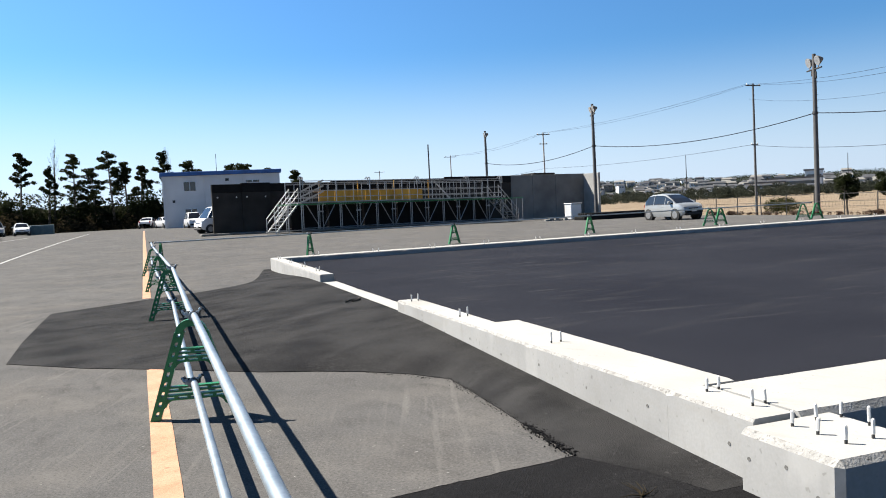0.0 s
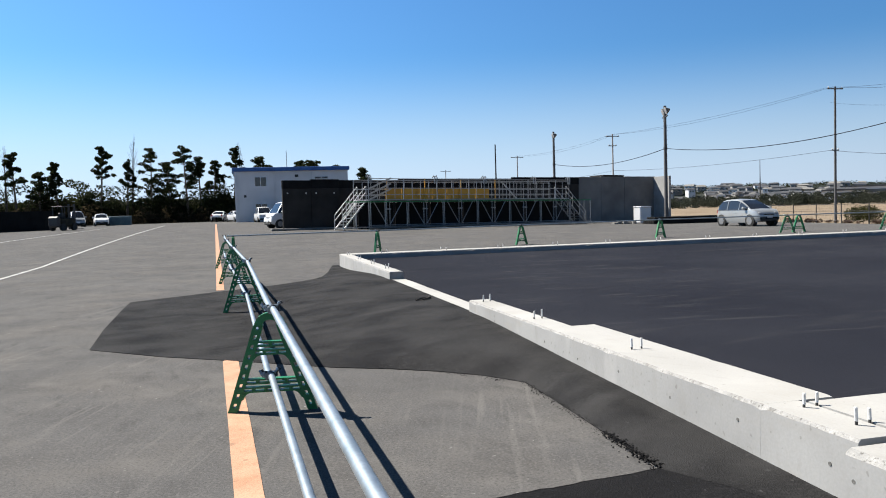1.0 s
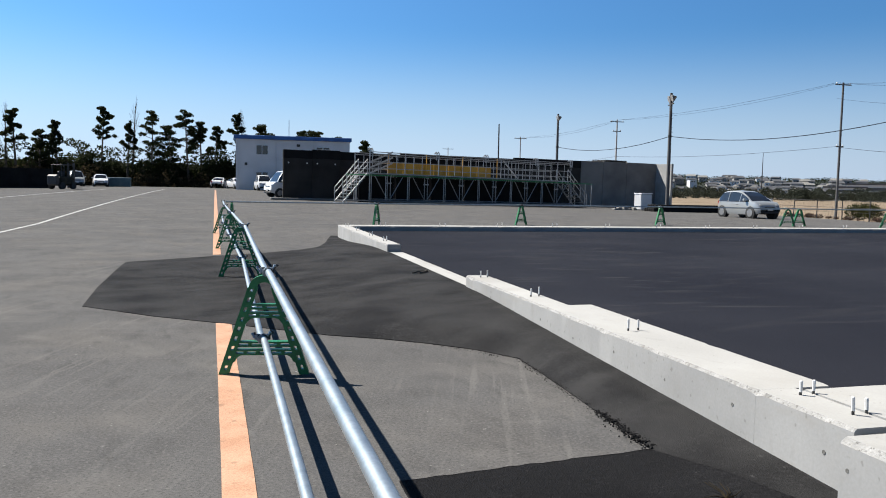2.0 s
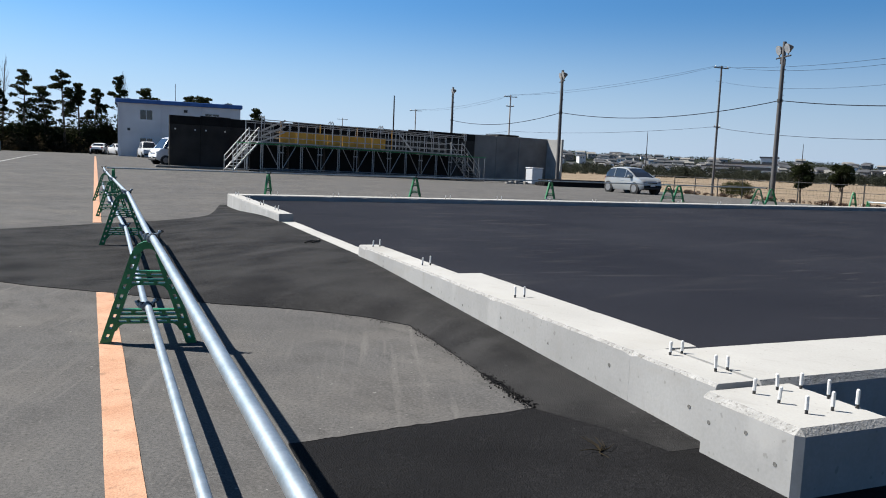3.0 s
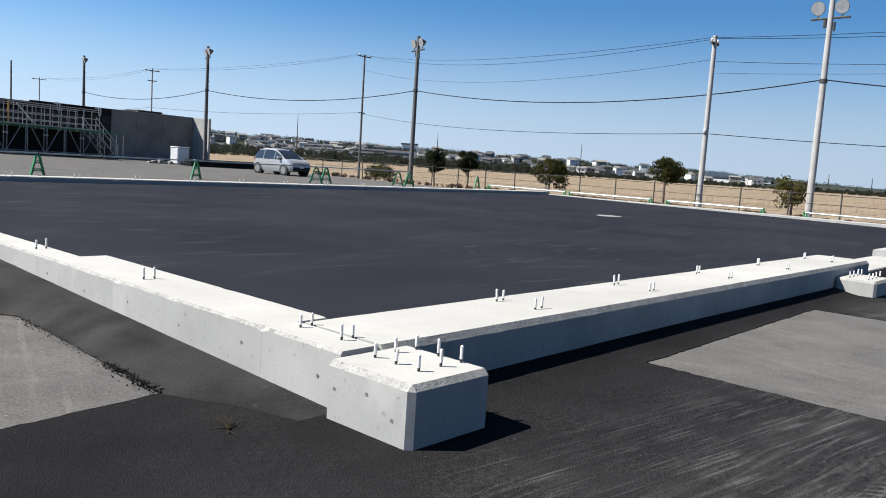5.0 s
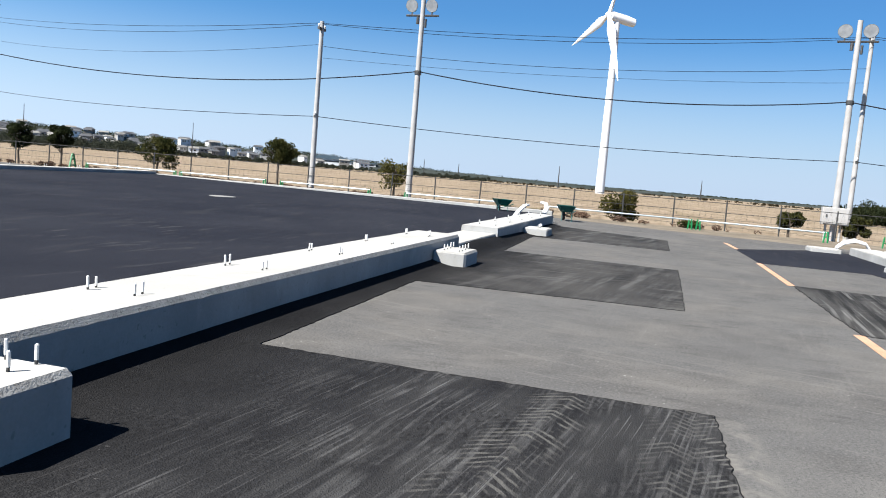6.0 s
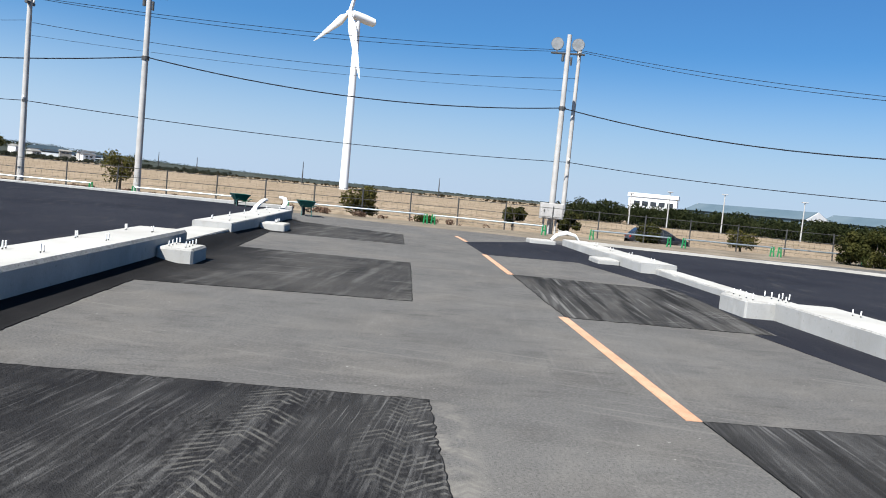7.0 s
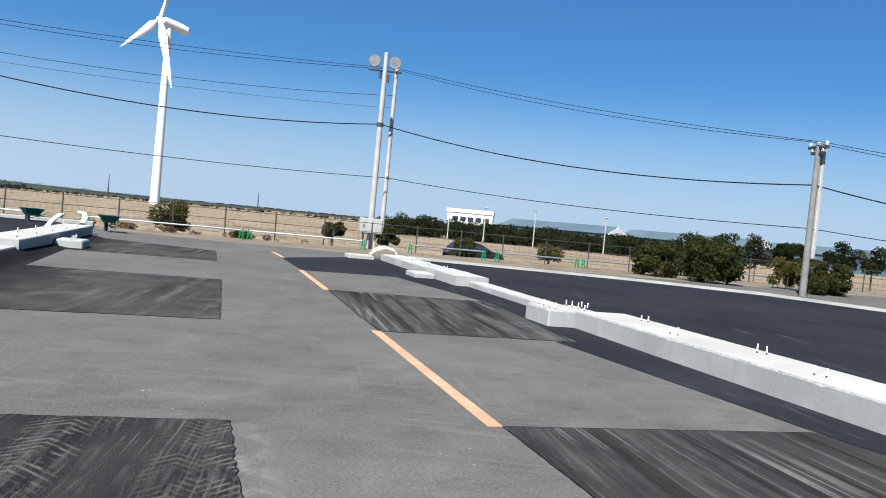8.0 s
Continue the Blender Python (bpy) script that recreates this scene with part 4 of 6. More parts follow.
stout = utility_pole(23.6, -19.0, 5.3, ((4.95, 0.3), (5.15, 0.45)), 0.125, material=POLE_MID, label="stout grey concrete utility pole beside the curb")
part("conduit", box(bmesh.new(), -0.08, -0.29, 1.3, 0.06, -0.15, 5.25, 0.03), POLE_GREY, stout)


def cable(a, b, sag, r=0.02, n=18, label="black overhead cable between poles"):
    pts = []
    for k in range(n + 1):
        t = k / n
        p = Vector(a).lerp(Vector(b), t)
        p.z -= 4 * sag * t * (1 - t)
        pts.append(p)
    return solid("overhead_cable", tube(bmesh.new(), pts, r * 0.85, 5), WIRE, label, "cable", group="overhead cables")


main = [(31.6, 73.3, 5.5), (32.5, 54.2, 5.5), (34.9, 34.8, 5.5), (34.1, 11.4, 5.55), (36.3, -6.2, 5.52), (23.6, -19.0, 3.85), (20, -34, 3.3)]
for a, b in zip(main, main[1:]):
    cable(a, b, 0.034 * (Vector(b) - Vector(a)).length, 0.028)
low = [(53.1, 141, 6.2), (51.6, 99.7, 6.0), (57.0, 65.2, 6.0), (33.6, 15.8, 3.3), (38.3, -7.15, 3.25), (23.6, -19.0, 2.35), (20, -34, 2.0)]
for a, b in zip(low, low[1:]):
    cable(a, b, 0.012 * (Vector(b) - Vector(a)).length, 0.018)
high = [(53.1, 141, 10.9), (51.6, 99.7, 10.9), (57.0, 65.2, 12.05), (33.6, 15.8, 7.3), (38.3, -7.15, 8.45), (23.6, -19.0, 5.3), (20, -34, 4.8)]
for a, b in zip(high, high[1:]):
    for k, dx in enumerate((-0.3, 0.3)):
        d = Vector((dx, 0, 0.06 * k))
        cable(Vector(a) + d, Vector(b) + d, (0.014 + 0.006 * k) * (Vector(b) - Vector(a)).length, 0.013)
cable((57.0, 65.2, 10.6), (33.9, 15.8, 6.5), 1.2, 0.01)
cable((33.9, 15.8, 6.4), (38.3, -7.15, 7.2), 0.5, 0.012)
cable((33.9, 15.8, 5.9), (38.3, -7.15, 6.6), 0.3, 0.008)

bx = thing("control_cabinet", "pale grey electrical cabinet on a pole base", "electrical cabinet", (35.6, -6.0, 0.0))
part("body", box(bmesh.new(), -0.25, -0.55, 0.55, 0.15, 0.45, 1.25, 0.02), POLE_GREY, bx)
part("door", box(bmesh.new(), -0.275, -0.5, 0.6, -0.252, 0.4, 1.2, 0.005), POLE_GREY, bx)
part("handle", box(bmesh.new(), -0.3, 0.28, 0.85, -0.276, 0.32, 0.97), STEEL_DARK, bx)
for dy in (-0.3, 0.0, 0.25):
    part("conduit", rod(bmesh.new(), (0, dy, -0.1), (0, dy, 0.56), 0.045, seg=10), POLE_GREY, bx)


# ---- fence and low rails ----
def fence():
    f = thing("fence", "brown steel post fence with thin wires", "fence", kind="structure")
    ys = [47 - 1.95 * k for k in range(42)]
    post = finish("post", rod(bmesh.new(), (0, 0, -0.15), (0, 0, 1.12), 0.028, seg=8), STEEL_DARK)
    for y in ys:
        ob = new("post", post)
        ob.matrix_world = pose(33.2 - max(0, -12 - y) * 0.12, y, 0, rng.uniform(-1.5, 1.5), rng.uniform(-1.5, 1.5))
        ob.parent = f
    for z, r in ((0.15, 0.006), (0.42, 0.006), (0.68, 0.012), (1.05, 0.014)):
        part("rail", tube(bmesh.new(), [(33.2 - max(0, -12 - y) * 0.12, y, z) for y in ys], r, 5), STEEL_DARK, f)
    rngm = random.Random(9)
    bm = bmesh.new()
    for a, b in zip(ys, ys[1:]):
        for k in range(9):
            t0, t1 = k / 9, (k + 1) / 9
            ya, yb = a + (b - a) * t0, a + (b - a) * t1
            xa, xb = 33.2 - max(0, -12 - ya) * 0.12, 33.2 - max(0, -12 - yb) * 0.12
            rod(bm, (xa, ya, 0.05), (xb, yb, 1.05), 0.0022, seg=3, caps=False)
            rod(bm, (xb, yb, 0.05), (xa, ya, 1.05), 0.0022, seg=3, caps=False)
    part("wire_mesh", bm, STEEL_DARK, f)


fence()


def low_rail(a, b, z=0.34):
    r = thing("low_barrier", "white pipe barrier on short green posts", "barrier", group="low barriers")
    a, b = Vector((*a, 0)), Vector((*b, 0))
    up = Vector((0, 0, z))
    part("pipe", rod(bmesh.new(), a + up, b + up, 0.03, seg=8), GALV, r, smooth=True)
    for p in (a, b):
        bm = bmesh.new()
        for d in (-0.05, 0.05):
            rod(bm, p + Vector((0, d * 1.5, -0.05)), p + Vector((0, d * 0.8, z + 0.04)), 0.03, seg=6)
        rod(bm, p + Vector((0, -0.06, z * 0.5)), p + Vector((0, 0.06, z * 0.5)), 0.02, seg=6)
        part("post", bm, GREEN, r, "green steel post")


ys = [26.2, 21.6, 21.3, 17.2, 16.4, 12.4, 10.8, 6.6, 5.0, -0.4, -0.7, -5.0, -6.9, -10.0, -10.6, -14.2, -14.5, -18.0, -20.5, -24.0]
for y0, y1 in zip(ys[::2], ys[1::2]):
    x0, x1 = (31.9 if y > -2 else 31.4 for y in (y0, y1))
    low_rail((x0, y0), (x1, y1))


# ---- planted trees and bushes by the fence ----
def small_tree(x, y, h, crown, z0, seed, label="small round evergreen tree by the fence", material=None, count=3000, leaf=0.065):
    r = random.Random(seed)
    t = thing("tree", label, "tree", (x, y, gz(x) + 0.02), group="planted trees")
    bm = bmesh.new()
    bend = r.uniform(-0.08, 0.08)
    tube(bm, [(0, 0, -0.1), (bend, 0.02, z0 * 0.6), (bend * 0.5, -0.03, z0 + 0.2), (0, 0, h * 0.8)], [0.06, 0.05, 0.045, 0.015], 8)
    for k in range(7):
        a, zz = k * 2.4 + r.random(), z0 + (h - z0) * r.uniform(0.05, 0.55)
        q = crown * r.uniform(0.5, 0.85)
        tube(bm, [(0, 0, zz - 0.15), (q * 0.5 * math.cos(a), q * 0.5 * math.sin(a), zz + 0.08), (q * math.cos(a), q * math.sin(a), zz + 0.25)], [0.025, 0.018, 0.008], 5)
    part("trunk", bm, BARK, t, smooth=True)
    clumps = []
    for k in range(16):
        a = r.uniform(0, 6.28)
        q = crown * math.sqrt(r.random()) * 0.9
        zz = r.uniform(z0, h - 0.15)
        s = crown * r.uniform(0.3, 0.5)
        fall = 1 - abs((zz - z0) / (h - z0) - 0.45) * 0.9
        clumps.append((q * fall * math.cos(a), q * fall * math.sin(a), zz, s, s, s * 0.75))
    ob = leaves("crown", clumps, count, leaf, material or LEAF, seed, t, 0.8)
    return t


small_tree(34.6, 32.5, 2.1, 0.7, 0.95, 1, material=LEAF_DARK)
small_tree(34.5, 29.9, 2.2, 0.6, 0.8, 2, material=LEAF_DARK)
small_tree(34.5, 24.3, 1.95, 0.95, 0.6, 3)
small_tree(34.5, 17.9, 2.25, 0.85, 1.35, 4, "small flat-topped tree with a bent trunk")
small_tree(34.5, 12.2, 1.75, 0.85, 0.7, 5, "small thin tree with yellowing leaves", LEAF_YELLOW, 1300)
small_tree(34.2, 2.25, 1.28, 0.88, 0.3, 6, "low rounded yellow-green shrub tree", LEAF_YELLOW)
small_tree(34.2, -4.2, 1.15, 0.52, 0.5, 7)
small_tree(36.9, -7.2, 1.1, 0.55, 0.3, 8)
small_tree(34.5, -14.3, 1.0, 0.75, 0.35, 9, "small sparse tree with yellow-green leaves", LEAF_YELLOW, 1500)
small_tree(34.5, -10.2, 0.8, 0.72, 0.15, 11)


def bush(clumps, count, seed, label, material=None, leaf=0.06):
    b = thing("bush", label, "bush", group="bushes")
    leaves("foliage", clumps, count, leaf, material or LEAF, seed, b, 0.8)
    for x, y, z, rx, ry, rz in clumps[:6]:
        part("stem", rod(bmesh.new(), (x, y, -0.35), (x, y, max(z, 0.1)), 0.02, 0.008, seg=5), BARK, b)


bush([(36.4 - 0.15 * k, 39.9 - 0.55 * k, 0.4 + 0.12 * (k % 2), 0.6, 0.5, 0.45) for k in range(5)], 2600, 20, "low spreading green bush by the fence")
bush([(33.0, -0.2 - 0.2 * k, 0.1, 0.25, 0.25, 0.18) for k in range(3)], 500, 21, "tiny green bush by the fence")
r = random.Random(31)


def thicket(x, y, wide, high, n):
    out = []
    for k in range(n):
        a, q = r.uniform(0, 6.28), wide * math.sqrt(r.random()) * 0.8
        w = wide * r.uniform(0.22, 0.4)
        out.append((x + q * math.cos(a), y + q * math.sin(a), r.uniform(0.1, 1.0) * (high - w * 0.6) * (1.1 - 0.45 * (q / wide) ** 2), w, w, w * 0.8))
    return out


bush(thicket(30.1, -17.2, 1.0, 1.3, 26), 6500, 22, "broad dark green bush beyond the curb", leaf=0.06)
bush(thicket(27.9, -18.2, 1.35, 1.75, 34), 10000, 25, "broad dark green bush beyond the curb", leaf=0.06)
bush(thicket(32.5, -20.6, 1.6, 2.0, 34), 9000, 26, "tall dark green bush behind lower bushes", LEAF_DARK, leaf=0.07)
bush(thicket(25.9, -22.0, 0.95, 1.25, 26), 6500, 23, "rounded green bush behind a utility pole", leaf=0.055)
bush(thicket(28.2, -22.0, 0.8, 1.3, 20), 3500, 27, "yellow-green bush behind a utility pole", LEAF_YELLOW, leaf=0.055)
bush([(25.0 + 0.3 * k, -20.9 - 0.3 * k, 0.35, 0.35, 0.35, 0.4) for k in range(2)], 900, 24, "small green bush behind a utility pole")


# ---- concrete wall and stage at the far side ----
wall = thing("panel_wall", "dark stained concrete panel wall with a black top band", "wall", kind="structure")
WA, WB = Vector((3.95, 53.8)), Vector((35.4, 60.0))
wd = (WB - WA).normalized()
wturn = math.degrees(math.atan2(wd.y, wd.x))
length = (WB - WA).length
wtilt = math.degrees(math.atan2(lift(*WA) - lift(*WB), length))
wall.matrix_world = pose(WA.x, WA.y, lift(*WA), 0, wtilt, wturn)
cuts = [0.0, 1.95, 3.9, 8.6, 13.3, 18.0, 22.7, 24.2, 26.4, 28.8, length]
for k, (a, b) in enumerate(zip(cuts, cuts[1:])):
    h = 3.3 + 0.012 * a
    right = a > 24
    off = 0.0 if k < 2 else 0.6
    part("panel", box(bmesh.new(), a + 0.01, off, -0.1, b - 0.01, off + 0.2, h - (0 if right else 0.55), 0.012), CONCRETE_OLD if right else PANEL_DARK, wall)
    if not right:
        part("top_band", box(bmesh.new(), a + 0.004, off - 0.03, h - 0.548, b - 0.004, off + 0.23, h + 0.05 * (k % 2), 0.02), TAR, wall, "black band along the wall top")
    if k < 2:
        for dx in (0.35, 1.6):
            part("bolt_plate", rod(bmesh.new(), (a + dx, off - 0.02, 2.45), (a + dx, off + 0.05, 2.45), 0.05, seg=8), CAP, wall)
# paler concrete than its neighbours adds to the sunlight on this end
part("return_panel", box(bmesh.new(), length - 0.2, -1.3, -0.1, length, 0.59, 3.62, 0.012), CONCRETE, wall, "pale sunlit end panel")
part("roof_ridge", box(bmesh.new(), 27.3, 1.5, 3.4, 29.6, 3.5, 3.82, 0.1), TAR, wall)
bm = box(bmesh.new(), -1.0, -0.9, 0.0, 4.4, -0.55, 0.14, 0.03)
sl = solid("concrete_sleeper", bm, CONCRETE_OLD, "long low concrete sleeper in front of the wall", "sleeper")
sl.matrix_world = pose(WA.x, WA.y, lift(*WA), 0, wtilt, wturn)

ALU = surf("aluminium_tube", (0.22, 0.225, 0.23), (0.32, 0.325, 0.33), 6, 60, 0.4, metal=0.6, bump=0.03, speck=0.08)


def stage():
    a, b = Vector((7.4, 49.0)), Vector((26.3, 54.6))
    d = b - a
    L = d.length
    st = thing("access_stage", "long aluminium access platform with stairs and handrails", "platform", (a.x, a.y, 0), math.degrees(math.atan2(d.y, d.x)))
    st.matrix_world = pose(a.x, a.y, lift(*a), 0, math.degrees(math.atan2(lift(*a) - lift(*b), L)), math.degrees(math.atan2(d.y, d.x)))
    u0, u1, D, deck, rail = 1.6, L - 1.9, 2.2, 1.85, 3.2

    def bar(name, p, q, r=0.03, m=ALU):
        return part(name, rod(bmesh.new(), p, q, r, seg=6), m, st)

    n = 6
    us = [u0 + (u1 - u0) * k / n for k in range(n + 1)]
    for v in (0.0, D):
        for u in us:
            bar("post", (u, v, 0), (u, v, deck), 0.035)
            bar("post", (u + 0.12, v, 0), (u + 0.12, v, deck), 0.03)
        bar("rail", (u0, v, 0.12), (u1, v, 0.12), 0.045)
        bar("rail", (u0, v, 0.28), (u1, v, 0.28), 0.03)
        for k, (p, q) in enumerate(zip(us, us[1:])):
            c = (p + q) / 2
            for d in (-0.11, 0.11):
                bar("post", (c + d, v, 0.1), (c + d, v, deck), 0.026)
                bar("brace", (c + d * 9, v, 1.72), (c + d * 1.3, v, 0.35), 0.027)
            if v == 0.0:
                # added black sheet stands in for shade in the open space below deck
                part("dark_sheet", box(bmesh.new(), p + 0.15, D - 0.35, 0.02, q - 0.03, D - 0.3, 1.7, 0.01), TAR, st, "black sheet standing in for shade below the deck")
            part("bracket", box(bmesh.new(), (p + q) / 2 - 0.18, v - 0.03, 1.25, (p + q) / 2 + 0.18, v + 0.03, 1.33), ALU, st)
    for k in range(24):
        p = u0 + (u1 - u0) * k / 24
        part("deck_plank", box(bmesh.new(), p + 0.005, 0.0, deck, p + (u1 - u0) / 24 - 0.005, D, deck + 0.06), ALU, st)
    bar("green_pipe", (-0.1, -0.25, 1.75), (L, -0.25, 1.75), 0.03, GREEN)
    bar("pipe", (-0.1, -0.25, 0.18), (L, -0.25, 0.18), 0.04)
    for u in (-0.05, 0.6, u0 + 1.0, L - 0.1, L - 0.7):
        bar("post", (u, -0.25, 0), (u, -0.25, 1.75), 0.03)
    for v in (0.02, D - 0.02):
        fine = 26
        for k in range(fine + 1):
            u = u0 + (u1 - u0) * k / fine
            bar("baluster", (u, v, deck), (u, v, rail if k % 4 == 0 else rail - 0.12), 0.032 if k % 4 == 0 else 0.02)
        for z in (deck + 0.35, deck + 0.75, rail - 0.12, rail):
            bar("handrail", (u0, v, z), (u1, v, z), 0.026)
    for u in (u0, (u0 + u1) * 0.33, (u0 + u1) * 0.53, (u0 + u1) * 0.75, u1 - 0.1):
        for du in (0, 0.18):
            bm = tube(bmesh.new(), [(u + du, 0, rail - 0.3), (u + du, 0, rail + 0.1), (u + du, 0.1, rail + 0.22), (u + du, 0.3, rail + 0.1)], 0.035, 6)
            part("hoop", bm, ALU, st)
    for lo, hi in (((0.0, 0.05), (u0, deck)), ((L, 0.05), (u1, deck))):
        for v in (0.35, 1.65):
            bar("stringer", (lo[0], v, lo[1]), (hi[0], v, hi[1]), 0.05)
            for dz in (0.55, 0.9):
                bar("handrail", (lo[0], v, lo[1] + dz), (hi[0], v, hi[1] + dz), 0.028)
            for k in range(4):
                t = k / 3
                u, z = lo[0] + (hi[0] - lo[0]) * t, lo[1] + (hi[1] - lo[1]) * t
                bar("post", (u, v, max(0, z - 0.1)), (u, v, z + 0.9), 0.028)
        for k in range(9):
            t = (k + 0.5) / 9
            u, z = lo[0] + (hi[0] - lo[0]) * t, lo[1] + (hi[1] - lo[1]) * t
            part("tread", box(bmesh.new(), u - 0.13, 0.36, z - 0.02, u + 0.13, 1.64, z + 0.02), ALU, st)
    for k in range(3):
        bar("inner_stair_rail", (u0 + 0.6, 1.2, deck + 0.05 + 0.35 * k), (u0 + 2.2, 1.2, deck + 0.75 + 0.35 * k), 0.06)
    bar("inner_stair_rail", (u1 - 5.2, 1.2, deck + 1.3), (u1 - 3.9, 1.2, deck + 0.1), 0.05)
    for k in range(7):
        p = u0 + 2.2 + 1.18 * k
        part("panel", box(bmesh.new(), p, D - 0.3, deck + 0.08, p + 1.16, D - 0.26, deck + 0.85), YELLOW, st, "yellow sheet panel")
    for k in range(4):
        part("yellow_post", rod(bmesh.new(), (u0 + 2.2 + 2.9 * k, D - 0.4, deck), (u0 + 2.2 + 2.9 * k, D - 0.4, rail + 0.1), 0.04, seg=6), YELLOW, st)


stage()

sk = thing("timber_stack", "stack of dark tarred timber baulks", "timber stack", (27.6, 47.6, 0), -4)
for k in range(5):
    part("baulk", box(bmesh.new(), 0, 0.32 * k, 0.0, 5.2, 0.32 * k + 0.28, 0.24, 0.03), TAR, sk)
    if k < 4:
        part("baulk", box(bmesh.new(), 0.1, 0.32 * k + 0.02, 0.241, 5.0, 0.32 * k + 0.26, 0.48, 0.03), TAR, sk)
bm = box(bmesh.new(), -0.55, -0.35, 0.05, 0.55, 0.35, 1.15, 0.06)
box(bm, -0.57, -0.37, 1.151, 0.57, 0.37, 1.22, 0.02)
ap = solid("white_cabinet", bm, CAR_WHITE, "white metal cabinet standing near the wall", "cabinet")
ap.matrix_world = pose(28.4, 50.5, 0, 0, 0, 20)
bm = bmesh.new()
for k in range(5):
    box(bm, 0.42 * k, 0.1 * (k % 2), 0, 0.42 * k + 0.36, 0.3 + 0.1 * (k % 2), 0.16 + 0.06 * (k % 3), 0.03)
cb = solid("rubble_blocks", bm, CURB, "row of loose pale concrete blocks", "concrete blocks")
cb.matrix_world = pose(26.0, 50.0, 0, 0, 0, 12)


# ---- site office ----
office = thing("site_office", "two-storey white site office with a blue roof edge", "building", (1.2, 96.8, lift(1.2, 96.8)), -2)
part("wall", box(bmesh.new(), 0, 0, -0.1, 13.3, 7, 5.95), WHITE_PAINT, office)
part("roof", box(bmesh.new(), -0.25, -0.35, 5.95, 13.5, 7.3, 6.4, 0.04), BLUE, office, "blue metal roof edge")
for x, z0, w, h, lab in ((2.3, 4.15, 1.35, 1.15, ""), (2.3, 1.0, 1.35, 1.15, ""), (9.3, 4.9, 1.6, 0.35, "")):
    wdw = part("window", box(bmesh.new(), x, -0.04, z0, x + w, 0.06, z0 + h), WHITE_PAINT, office)
    for k in range(2):
        part("pane", box(bmesh.new(), x + 0.05 + k * w / 2, -0.05, z0 + 0.06, x + (k + 1) * w / 2 - 0.03, -0.042, z0 + h - 0.06), GLASS, wdw)
for x in (0.3, 4.6, 9.0):
    part("downpipe", rod(bmesh.new(), (x, -0.07, 0), (x, -0.07, 5.95), 0.04, seg=6), WHITE_PAINT, office)
part("vent", box(bmesh.new(), 1.0, -0.1, 2.9, 1.3, -0.002, 3.2), STEEL_DARK, office)
part("vent", box(bmesh.new(), 7.0, -0.12, 5.2, 7.4, -0.002, 5.5), STEEL_DARK, office)
part("antenna", rod(bmesh.new(), (6.2, 3, 6.4), (6.2, 3, 8.6), 0.03, seg=5), STEEL_DARK, office)


